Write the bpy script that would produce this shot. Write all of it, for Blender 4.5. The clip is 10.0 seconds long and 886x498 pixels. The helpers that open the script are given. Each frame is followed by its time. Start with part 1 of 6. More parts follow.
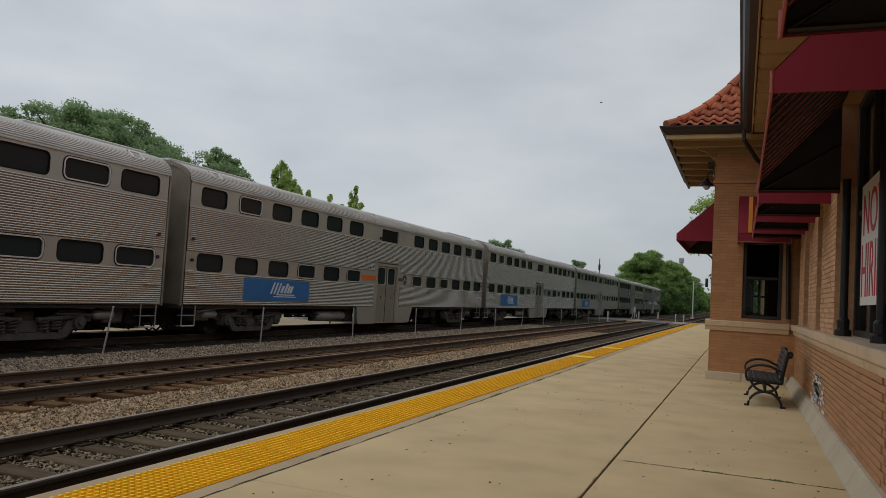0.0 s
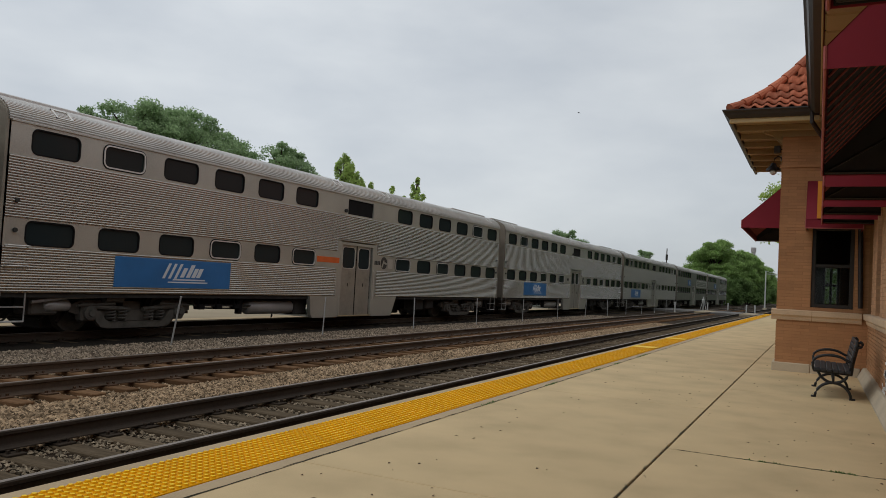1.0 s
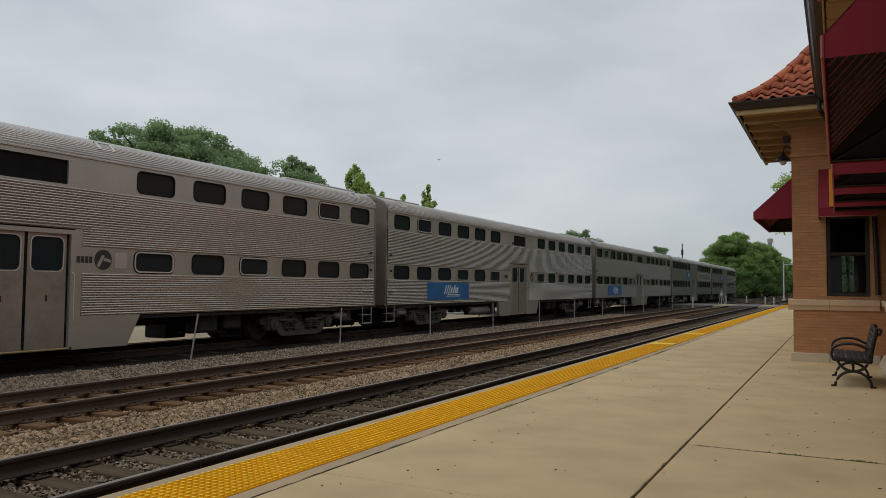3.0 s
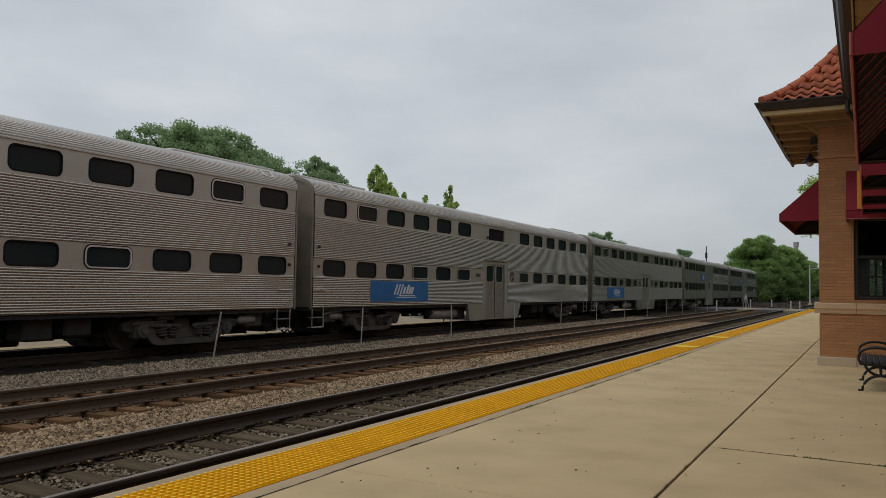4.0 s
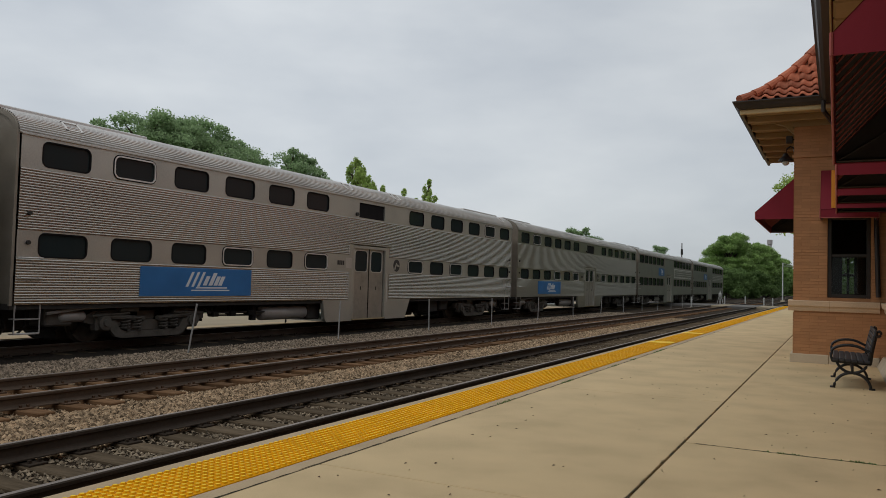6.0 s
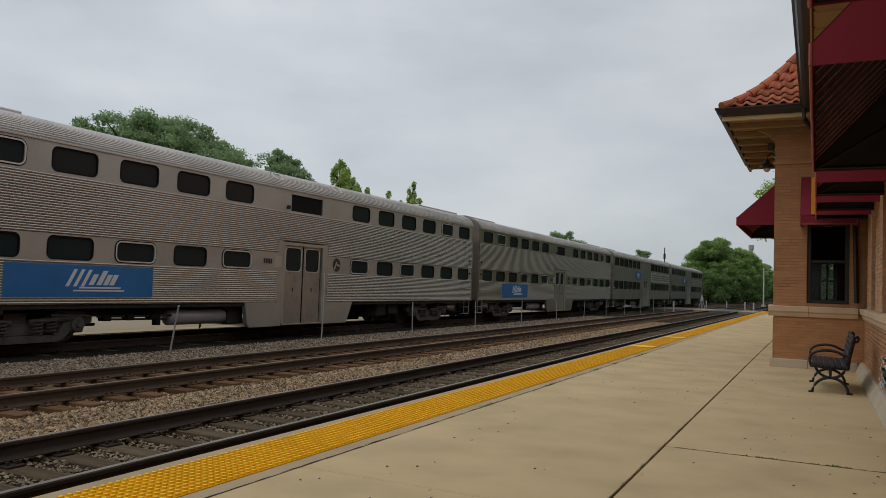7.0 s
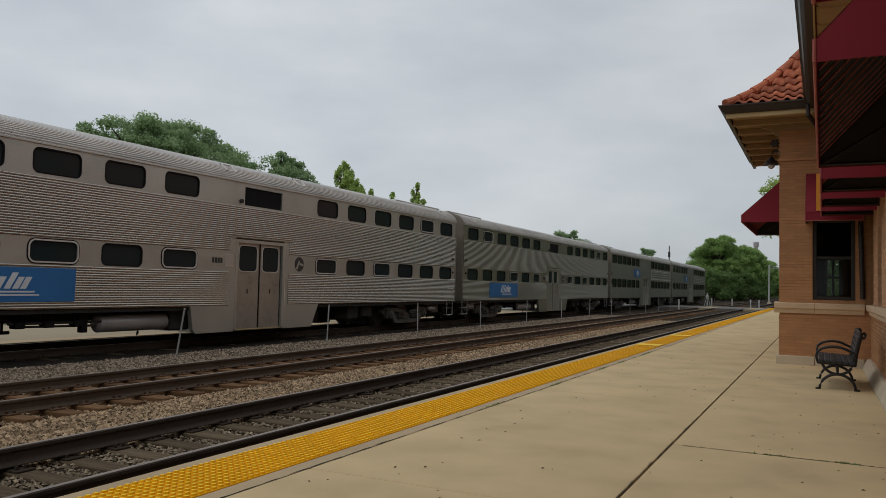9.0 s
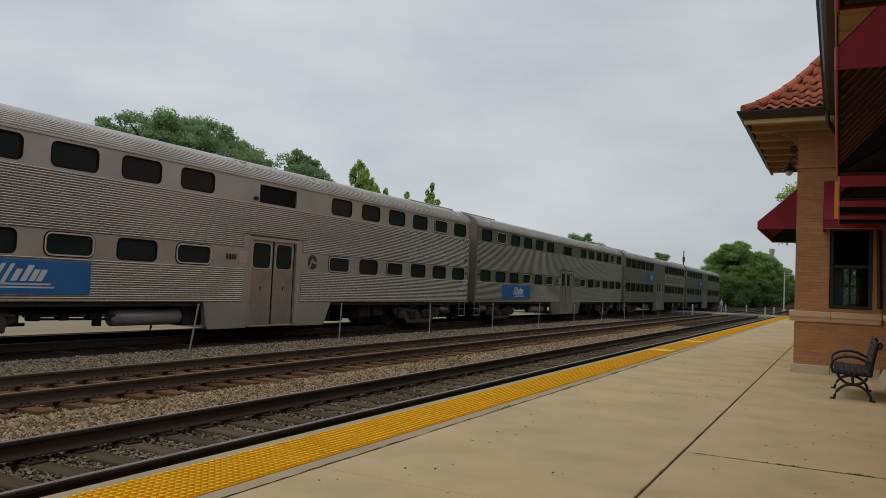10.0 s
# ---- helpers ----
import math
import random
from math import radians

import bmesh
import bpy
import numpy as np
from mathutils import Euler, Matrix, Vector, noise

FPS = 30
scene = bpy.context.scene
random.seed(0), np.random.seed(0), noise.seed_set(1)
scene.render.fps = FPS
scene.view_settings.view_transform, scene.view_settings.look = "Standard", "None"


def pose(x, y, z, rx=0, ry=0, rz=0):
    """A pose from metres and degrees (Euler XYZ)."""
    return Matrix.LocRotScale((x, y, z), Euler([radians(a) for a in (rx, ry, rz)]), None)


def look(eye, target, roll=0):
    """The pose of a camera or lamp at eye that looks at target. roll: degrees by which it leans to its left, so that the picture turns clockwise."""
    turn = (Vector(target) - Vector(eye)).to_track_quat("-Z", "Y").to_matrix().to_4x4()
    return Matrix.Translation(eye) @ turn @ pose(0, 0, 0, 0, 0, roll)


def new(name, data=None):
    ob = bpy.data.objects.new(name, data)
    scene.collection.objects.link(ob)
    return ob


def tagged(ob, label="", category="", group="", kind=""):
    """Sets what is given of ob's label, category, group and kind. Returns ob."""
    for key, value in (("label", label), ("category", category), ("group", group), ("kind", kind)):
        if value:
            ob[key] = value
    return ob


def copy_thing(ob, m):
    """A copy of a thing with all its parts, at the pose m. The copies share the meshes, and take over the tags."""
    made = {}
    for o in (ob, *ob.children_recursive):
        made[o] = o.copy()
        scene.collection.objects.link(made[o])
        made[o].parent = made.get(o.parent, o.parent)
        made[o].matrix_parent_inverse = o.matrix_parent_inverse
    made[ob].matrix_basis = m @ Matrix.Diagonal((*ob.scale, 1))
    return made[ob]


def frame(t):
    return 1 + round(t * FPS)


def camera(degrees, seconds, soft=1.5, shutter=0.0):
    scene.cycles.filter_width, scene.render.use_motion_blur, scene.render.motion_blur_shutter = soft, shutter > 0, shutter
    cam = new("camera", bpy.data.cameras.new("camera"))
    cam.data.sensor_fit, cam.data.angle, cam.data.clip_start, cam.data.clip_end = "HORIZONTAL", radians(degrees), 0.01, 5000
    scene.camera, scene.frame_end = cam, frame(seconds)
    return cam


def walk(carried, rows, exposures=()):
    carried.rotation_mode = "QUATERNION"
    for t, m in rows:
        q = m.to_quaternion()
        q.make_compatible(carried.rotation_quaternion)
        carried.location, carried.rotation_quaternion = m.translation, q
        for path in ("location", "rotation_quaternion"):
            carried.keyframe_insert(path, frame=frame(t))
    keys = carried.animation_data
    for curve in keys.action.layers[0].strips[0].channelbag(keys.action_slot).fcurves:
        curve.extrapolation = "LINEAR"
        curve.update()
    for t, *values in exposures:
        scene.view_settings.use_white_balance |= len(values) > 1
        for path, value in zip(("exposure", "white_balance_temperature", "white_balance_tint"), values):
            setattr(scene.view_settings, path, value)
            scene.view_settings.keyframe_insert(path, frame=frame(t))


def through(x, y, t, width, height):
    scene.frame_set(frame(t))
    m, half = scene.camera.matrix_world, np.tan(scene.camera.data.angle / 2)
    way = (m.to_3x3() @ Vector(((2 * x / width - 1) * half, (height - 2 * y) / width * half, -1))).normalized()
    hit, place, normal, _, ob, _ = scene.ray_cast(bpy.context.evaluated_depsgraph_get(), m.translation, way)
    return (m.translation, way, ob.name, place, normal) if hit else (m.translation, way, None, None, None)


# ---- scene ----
cam = camera(60.29, 10.0, soft=0.8)
PATH = [
    (0.0, pose(-0.160, -0.042, 1.426, 93.29, -3.34, 21.32)),
    (0.5, pose(-0.103, -0.024, 1.415, 92.74, -3.18, 23.59)),
    (1.0, pose(-0.023, 0.007, 1.393, 92.37, -3.16, 26.15)),
    (1.5, pose(0.007, 0.002, 1.383, 92.21, -2.94, 28.06)),
    (2.0, pose(0.032, 0.010, 1.401, 92.47, -2.09, 26.10)),
    (2.5, pose(0.036, -0.011, 1.401, 92.63, -0.86, 26.32)),
    (4.0, pose(0.035, -0.003, 1.375, 92.85, -1.01, 28.95)),
    (4.5, pose(0.026, 0.029, 1.360, 92.50, -0.81, 29.15)),
    (5.0, pose(0.020, 0.014, 1.372, 92.43, -0.95, 28.23)),
    (5.5, pose(0.018, 0.024, 1.361, 92.33, -0.95, 28.15)),
    (6.0, pose(0.007, 0.010, 1.379, 92.43, -1.57, 27.26)),
    (7.5, pose(0.025, -0.004, 1.388, 92.76, -1.60, 25.63)),
    (8.0, pose(0.022, -0.002, 1.390, 92.80, -0.98, 25.45)),
    (8.5, pose(0.030, -0.002, 1.391, 92.76, -0.43, 26.21)),
    (9.0, pose(0.015, -0.015, 1.386, 92.69, -1.37, 26.40)),
    (9.5, pose(0.015, 0.001, 1.395, 92.61, -2.07, 26.32)),
    (10.0, pose(0.007, -0.014, 1.398, 92.68, -2.53, 27.35)),
]
walk(cam, PATH, [(0.0, -0.04), (0.5, 0.13), (1.0, 0.13), (1.5, 0.08), (2.5, 0.07), (4.0, -0.01), (5.5, -0.01), (6.0, 0.08), (7.5, 0.0), (10.0, 0.0)])
RAIL_TOP = -0.20
EYE_SIDE = -14.1   # the cars' side towards the station
TRACKS = (-5.92, -9.93, -15.7)

# ---- daylight: an overcast sky ----
world = bpy.data.worlds.new("overcast_sky")
scene.world = world
world.use_nodes = True
wn, wl = world.node_tree.nodes, world.node_tree.links
wn.clear()
w_out = wn.new("ShaderNodeOutputWorld")
w_bg = wn.new("ShaderNodeBackground")
w_co = wn.new("ShaderNodeTexCoord")
w_map = wn.new("ShaderNodeMapping")
w_map.inputs["Scale"].default_value = (1.0, 1.0, 2.6)
w_n1 = wn.new("ShaderNodeTexNoise")
w_n1.inputs["Scale"].default_value = 2.3
w_n1.inputs["Detail"].default_value = 5.0
w_n1.inputs["Roughness"].default_value = 0.52
w_ramp = wn.new("ShaderNodeValToRGB")
w_ramp.color_ramp.elements[0].position = 0.32
w_ramp.color_ramp.elements[0].color = (0.413, 0.445, 0.483, 1)
w_ramp.color_ramp.elements[1].position = 0.66
w_ramp.color_ramp.elements[1].color = (0.575, 0.60, 0.617, 1)
w_sep = wn.new("ShaderNodeSeparateXYZ")
w_grad = wn.new("ShaderNodeMapRange")
w_grad.inputs["From Min"].default_value = 0.0
w_grad.inputs["From Max"].default_value = 1.0
w_grad.inputs["To Min"].default_value = 0.92
w_grad.inputs["To Max"].default_value = 1.15
w_mul = wn.new("ShaderNodeMixRGB")
w_mul.blend_type = "MULTIPLY"
w_mul.inputs[0].default_value = 1.0
w_sky = wn.new("ShaderNodeTexSky")
w_sky.sky_type = "NISHITA"
w_sky.sun_disc = False
w_sky.sun_elevation = radians(55)
w_sky.sun_rotation = radians(200)
w_dim = wn.new("ShaderNodeMixRGB")
w_dim.blend_type = "MULTIPLY"
w_dim.inputs[0].default_value = 1.0
w_dim.inputs[2].default_value = (0.08, 0.08, 0.08, 1)
w_mix = wn.new("ShaderNodeMixRGB")
w_mix.inputs[0].default_value = 0.10
wl.new(w_co.outputs["Generated"], w_map.inputs["Vector"])
wl.new(w_map.outputs[0], w_n1.inputs["Vector"])
wl.new(w_n1.outputs["Fac"], w_ramp.inputs[0])
wl.new(w_co.outputs["Generated"], w_sep.inputs[0])
wl.new(w_sep.outputs["Z"], w_grad.inputs["Value"])
wl.new(w_ramp.outputs[0], w_mul.inputs[1])
wl.new(w_grad.outputs[0], w_mul.inputs[2])
wl.new(w_sky.outputs[0], w_dim.inputs[1])
w_side = wn.new("ShaderNodeMapRange")
w_side.inputs["From Min"].default_value = -0.62
w_side.inputs["From Max"].default_value = 0.2
w_side.inputs["To Min"].default_value = 1.03
w_side.inputs["To Max"].default_value = 0.79
wl.new(w_sep.outputs["X"], w_side.inputs["Value"])
w_mul2 = wn.new("ShaderNodeMixRGB")
w_mul2.blend_type = "MULTIPLY"
w_mul2.inputs[0].default_value = 1.0
wl.new(w_mul.outputs[0], w_mul2.inputs[1])
wl.new(w_side.outputs[0], w_mul2.inputs[2])
wl.new(w_mul2.outputs[0], w_mix.inputs[1])
wl.new(w_dim.outputs[0], w_mix.inputs[2])
wl.new(w_mix.outputs[0], w_bg.inputs["Color"])
wl.new(w_bg.outputs[0], w_out.inputs[0])
w_bg.inputs["Strength"].default_value = 1.24

sun = new("sun", bpy.data.lights.new("sun", "SUN"))
sun.data.energy = 0.42
sun.data.angle = radians(30)
sun.data.color = (1.0, 0.96, 0.90)
sun.matrix_world = look((0, 0, 60), (14, 30, 0))


# ---- materials ----
def material(name, base, rough=0.7, metal=0.0, vary=0.25, scale=3.0, fine=40.0, bump=0.15, tint=None, per_piece=0.0, trans=0.0, depth=0.01, stretch=None, spec=0.4):
    """Two scales of colour change, and relief. per_piece: change from piece to piece."""
    m = bpy.data.materials.new(name)
    m.use_nodes = True
    n, l = m.node_tree.nodes, m.node_tree.links
    b = n["Principled BSDF"]
    b.inputs["Roughness"].default_value = rough
    b.inputs["Metallic"].default_value = metal
    b.inputs["Transmission Weight"].default_value = trans
    b.inputs["Specular IOR Level"].default_value = spec
    tc = n.new("ShaderNodeTexCoord")
    src = tc.outputs["Object"]
    if stretch:
        mp = n.new("ShaderNodeMapping")
        mp.inputs["Scale"].default_value = stretch
        l.new(src, mp.inputs["Vector"])
        src = mp.outputs[0]
    big, small = n.new("ShaderNodeTexNoise"), n.new("ShaderNodeTexNoise")
    big.inputs["Scale"].default_value, small.inputs["Scale"].default_value = scale, fine
    big.inputs["Detail"].default_value, small.inputs["Detail"].default_value = 6, 4
    l.new(src, big.inputs["Vector"])
    l.new(src, small.inputs["Vector"])
    dark = [c * (1 - vary) for c in base]
    other = tint or [min(1, c * (1 + vary * 0.7)) for c in base]
    r = n.new("ShaderNodeValToRGB")
    r.color_ramp.elements[0].position, r.color_ramp.elements[1].position = 0.3, 0.72
    r.color_ramp.elements[0].color, r.color_ramp.elements[1].color = (*dark, 1), (*other, 1)
    mid = r.color_ramp.elements.new(0.5)
    mid.color = (*base, 1)
    mixf = n.new("ShaderNodeMath")
    mixf.operation = "MULTIPLY_ADD"
    mixf.inputs[1].default_value = 0.35
    l.new(small.outputs["Fac"], mixf.inputs[0])
    half = n.new("ShaderNodeMath")
    half.operation = "MULTIPLY"
    half.inputs[1].default_value = 0.65
    l.new(big.outputs["Fac"], half.inputs[0])
    l.new(half.outputs[0], mixf.inputs[2])
    l.new(mixf.outputs[0], r.inputs[0])
    colour = r.outputs[0]
    if per_piece:
        info = n.new("ShaderNodeObjectInfo")
        geo = n.new("ShaderNodeNewGeometry")
        add = n.new("ShaderNodeMath")
        add.operation = "ADD"
        l.new(info.outputs["Random"], add.inputs[0])
        l.new(geo.outputs["Random Per Island"], add.inputs[1])
        fr = n.new("ShaderNodeMath")
        fr.operation = "FRACT"
        l.new(add.outputs[0], fr.inputs[0])
        mr = n.new("ShaderNodeMapRange")
        mr.inputs["To Min"].default_value, mr.inputs["To Max"].default_value = 1 - per_piece, 1 + per_piece
        l.new(fr.outputs[0], mr.inputs["Value"])
        mu = n.new("ShaderNodeMixRGB")
        mu.blend_type = "MULTIPLY"
        mu.inputs[0].default_value = 1
        l.new(colour, mu.inputs[1])
        l.new(mr.outputs[0], mu.inputs[2])
        colour = mu.outputs[0]
    l.new(colour, b.inputs["Base Color"])
    if bump:
        bp = n.new("ShaderNodeBump")
        bp.inputs["Strength"].default_value = bump
        bp.inputs["Distance"].default_value = depth
        l.new(small.outputs["Fac"], bp.inputs["Height"])
        l.new(bp.outputs[0], b.inputs["Normal"])
    return m


M = {
    "earth": material("grassy_earth", (0.07, 0.085, 0.035), 0.95, vary=0.5, scale=0.3, fine=9, bump=0.5, depth=0.05),
    # Bed far darker than its stones: shade in the gaps put into colour.
    "ballast": material("gap_shade_gravel", (0.05, 0.036, 0.024), 0.95, spec=0.1, vary=0.55, scale=1.2, fine=26, bump=1.0, depth=0.05),
    # The train's shade on its track bed, painted as a blacker strip.
    "ballast_dark": material("train_shade_ballast", (0.036, 0.03, 0.024), 0.95, spec=0.05, vary=0.5, scale=1.0, fine=26, bump=1.0, depth=0.05),
    "stone": material("crushed_stone", (0.34, 0.245, 0.155), 0.95, spec=0.05, vary=0.35, scale=2, fine=60, per_piece=0.75),
    "stone_dark": material("oily_crushed_stone", (0.27, 0.215, 0.15), 0.9, spec=0.08, vary=0.4, scale=2, fine=60, per_piece=0.5),
    "stone_grey": material("grey_crushed_stone", (0.265, 0.21, 0.155), 0.95, spec=0.05, vary=0.35, scale=2, fine=60, per_piece=0.7),
    "rail": material("rusty_rail_steel", (0.10, 0.066, 0.043), 0.7, 0.1, vary=0.3, scale=2, fine=30),
    "rail_dark": material("dark_rail_steel", (0.066, 0.05, 0.038), 0.75, 0.0, spec=0.15, vary=0.3, scale=2, fine=30),
    "rail_top": material("worn_rail_head", (0.29, 0.245, 0.21), 0.5, 0.4, vary=0.25, scale=2, fine=30, bump=0.05),
    "tie": material("creosoted_tie", (0.115, 0.086, 0.056), 0.95, spec=0.05, vary=0.6, scale=3, fine=22, per_piece=0.25, stretch=(0.6, 5, 5)),
    "tie_brown": material("weathered_brown_tie", (0.165, 0.092, 0.047), 0.95, spec=0.1, vary=0.35, scale=3, fine=22, per_piece=0.3, stretch=(0.6, 5, 5)),
    "plate": material("rusty_tie_plate", (0.10, 0.055, 0.03), 0.8, 0.2, vary=0.4),
    "plate_dark": material("blackened_tie_plate", (0.055, 0.042, 0.032), 0.9, spec=0.05, vary=0.4),
    "concrete": material("worn_platform_concrete", (0.625, 0.475, 0.27), 0.9, spec=0.15, vary=0.2, scale=1.3, fine=110, bump=0.22, depth=0.004, per_piece=0.02),
    "kerb": material("platform_edge_concrete", (0.47, 0.355, 0.215), 0.9, vary=0.2, scale=1.5, fine=50, bump=0.2),
    "joint": material("dark_joint_filler", (0.06, 0.05, 0.035), 0.95, vary=0.5, scale=6),
    "moss": material("dirt_and_moss", (0.062, 0.055, 0.03), 0.95, vary=0.6, scale=8, fine=60),
    "yellow": material("tactile_yellow", (0.78, 0.355, 0.002), 0.6, spec=0.06, vary=0.16, scale=1.3, fine=60, bump=0.05, per_piece=0.05),
    "yellow_bright": material("bright_yellow_strip_and_dome_glint", (0.98, 0.66, 0.05), 0.55, spec=0.06, vary=0.1, bump=0.03),
    "brick": material("tan_face_brick", (0.48, 0.245, 0.115), 0.85, vary=0.14, scale=2, fine=50, per_piece=0.09, bump=0.3),
    "mortar": material("brown_mortar", (0.41, 0.21, 0.10), 0.95, vary=0.2, scale=4),
    "lime": material("buff_limestone", (0.68, 0.51, 0.345), 0.85, vary=0.15, scale=2, fine=45, bump=0.2),
    "plinth": material("grey_plinth_concrete", (0.56, 0.475, 0.35), 0.9, vary=0.2, scale=1.5, fine=40, bump=0.2),
    "cream": material("cream_painted_wood", (0.56, 0.42, 0.21), 0.6, vary=0.1, scale=2, fine=40, bump=0.05),
    "soffit": material("tan_soffit_board", (0.40, 0.285, 0.15), 0.65, vary=0.12, scale=2, fine=40, per_piece=0.06),
    "gutter": material("dark_bronze_gutter", (0.045, 0.036, 0.033), 0.45, 0.3, vary=0.2, bump=0.03),
    "tile": material("terracotta_roof_tile", (0.42, 0.125, 0.06), 0.75, vary=0.28, scale=3, fine=30, per_piece=0.25, bump=0.25),
    "awning": material("burgundy_canvas", (0.245, 0.018, 0.034), 0.8, vary=0.12, scale=1.5, fine=250, bump=0.1),
    "awning_trim": material("faded_canvas_binding", (0.42, 0.12, 0.11), 0.8, vary=0.12, fine=250, bump=0.1),
    "orange": material("orange_painted_trim", (0.75, 0.30, 0.03), 0.6, vary=0.08, bump=0.03),
    "black": material("black_painted_iron", (0.020, 0.020, 0.021), 0.5, 0.1, vary=0.2, bump=0.05),
    "frame": material("dark_window_frame_paint", (0.032, 0.027, 0.024), 0.5, vary=0.2, bump=0.05),
    # Plaster coloured nearly black: the unlit room's shade is in the colour.
    "inside": material("shade_dark_plaster", (0.05, 0.042, 0.036), 0.9, vary=0.2),
    "white": material("white_vinyl", (0.80, 0.78, 0.76), 0.5, vary=0.04, bump=0.02),
    "red": material("red_print", (0.55, 0.015, 0.04), 0.5, vary=0.06, bump=0.02),
    "grey_print": material("grey_print", (0.28, 0.27, 0.28), 0.5, vary=0.06, bump=0.02),
    "steel": material("brushed_stainless", (0.555, 0.525, 0.47), 0.26, 0.85, vary=0.14, scale=0.8, fine=30, bump=0.04, stretch=(1, 0.25, 2)),
    "steel_plain": material("dull_stainless_band", (0.53, 0.51, 0.45), 0.42, 0.6, vary=0.22, scale=0.7, fine=30, bump=0.03),
    "steel_door": material("worn_stainless_door", (0.43, 0.405, 0.36), 0.33, 0.6, vary=0.28, scale=1.5, fine=9, bump=0.03),
    "roof_steel": material("weathered_roof_steel", (0.64, 0.61, 0.57), 0.42, 0.7, vary=0.18, scale=0.6, fine=30, bump=0.05),
    "end": material("dirty_end_sheet", (0.29, 0.255, 0.205), 0.6, 0.3, vary=0.3, scale=1.5, bump=0.1),
    "under": material("grimy_underframe", (0.042, 0.038, 0.034), 0.85, 0.0, vary=0.4, scale=3, bump=0.2),
    "truck": material("dusty_truck_steel", (0.105, 0.095, 0.08), 0.8, 0.1, vary=0.45, scale=4, bump=0.2),
    "tank": material("grey_air_tank", (0.42, 0.40, 0.38), 0.4, 0.3, vary=0.25, scale=2, bump=0.05),
    "gasket": material("black_rubber_gasket", (0.015, 0.014, 0.014), 0.8, spec=0.1, vary=0.2, bump=0.05),
    "bright": material("bright_window_trim", (0.74, 0.71, 0.67), 0.35, 0.35, vary=0.1, bump=0.02),
    "blue": material("blue_enamel_panel", (0.034, 0.17, 0.42), 0.4, vary=0.22, scale=1.5, bump=0.02),
    "lettering": material("white_enamel", (0.72, 0.74, 0.76), 0.4, vary=0.08, bump=0.02),
    "stripe": material("orange_side_stripe", (0.76, 0.14, 0.025), 0.45, vary=0.15, bump=0.02),
    "numeral": material("dark_side_marking", (0.05, 0.045, 0.04), 0.6, vary=0.2, bump=0.02),
    "post": material("galvanised_post", (0.46, 0.46, 0.45), 0.55, 0.35, vary=0.25, scale=4, bump=0.05),
    "pale": material("pale_painted_steel", (0.62, 0.62, 0.60), 0.6, vary=0.12, bump=0.05),
    "asphalt": material("worn_asphalt", (0.16, 0.15, 0.14), 0.92, vary=0.25, scale=0.6, fine=40, bump=0.3),
    "far_concrete": material("pale_far_platform", (0.37, 0.30, 0.20), 0.9, vary=0.12, scale=0.5, fine=30),
    "bark": material("grey_brown_bark", (0.085, 0.065, 0.05), 0.95, vary=0.4, scale=3, fine=25, bump=0.6),
    # Stack brick lightened towards grey: aerial haze is in this colour.
    "chimney": material("haze_pale_stack_brick", (0.45, 0.40, 0.40), 0.9, vary=0.2, scale=0.2, fine=3),
    "facade": material("grey_facade", (0.24, 0.23, 0.22), 0.85, vary=0.15, scale=0.3, fine=3),
    "lamp_glass": material("frosted_lamp_glass", (0.62, 0.60, 0.55), 0.35, vary=0.06, bump=0.02),
}


def glass(name, tint, trans, rough=0.04, spec=0.5):
    m = bpy.data.materials.new(name)
    m.use_nodes = True
    n, l = m.node_tree.nodes, m.node_tree.links
    b = n["Principled BSDF"]
    b.inputs["Base Color"].default_value = (*tint, 1)
    b.inputs["Roughness"].default_value = rough
    b.inputs["Transmission Weight"].default_value = trans
    b.inputs["IOR"].default_value = 1.48 if trans < 0.5 else 1.22
    b.inputs["Specular IOR Level"].default_value = spec
    nz = n.new("ShaderNodeTexNoise")
    nz.inputs["Scale"].default_value = 1.3
    bp = n.new("ShaderNodeBump")
    bp.inputs["Strength"].default_value = 0.04
    bp.inputs["Distance"].default_value = 0.02
    l.new(nz.outputs["Fac"], bp.inputs["Height"])
    l.new(bp.outputs[0], b.inputs["Normal"])
    return m


M["tinted"] = glass("dark_tinted_glass", (0.025, 0.033, 0.034), 0.0, 0.08, 0.14)
# Near-black for the awnings' shaded inside; the canvas itself is burgundy.
M["shade_sheet"] = material("awning_shade_black", (0.04, 0.034, 0.035), 0.9, vary=0.2, bump=0.05)
M["slat"] = material("worn_grey_black_paint", (0.038, 0.038, 0.042), 0.5, 0.1, vary=0.3, scale=4, bump=0.05)
# Lit copy of the face brick: skylight on the piers put into colour.
M["pier"] = material("lit_tan_brick", (0.62, 0.36, 0.20), 0.85, vary=0.18, scale=2, fine=50, per_piece=0.12, bump=0.3)
# Tail cars' steel darkened and greened in place of the dark surroundings they reflect.
M["steel_far"] = material("reflection_dark_stainless", (0.30, 0.305, 0.25), 0.48, 0.55, vary=0.15, scale=0.7, fine=30, bump=0.03)


def foliage(name, base, through):
    """Leaves: light comes through them as well as off them."""
    m = material(name, base, 0.7, vary=0.28, scale=0.4, fine=4, per_piece=0.22, bump=0, spec=0.15)
    n, l = m.node_tree.nodes, m.node_tree.links
    b = n["Principled BSDF"]
    t = n.new("ShaderNodeBsdfTranslucent")
    mix = n.new("ShaderNodeMixShader")
    mix.inputs[0].default_value = through
    l.new(b.inputs["Base Color"].links[0].from_socket, t.inputs["Color"])
    l.new(b.outputs[0], mix.inputs[1])
    l.new(t.outputs[0], mix.inputs[2])
    l.new(mix.outputs[0], n["Material Output"].inputs["Surface"])
    return m


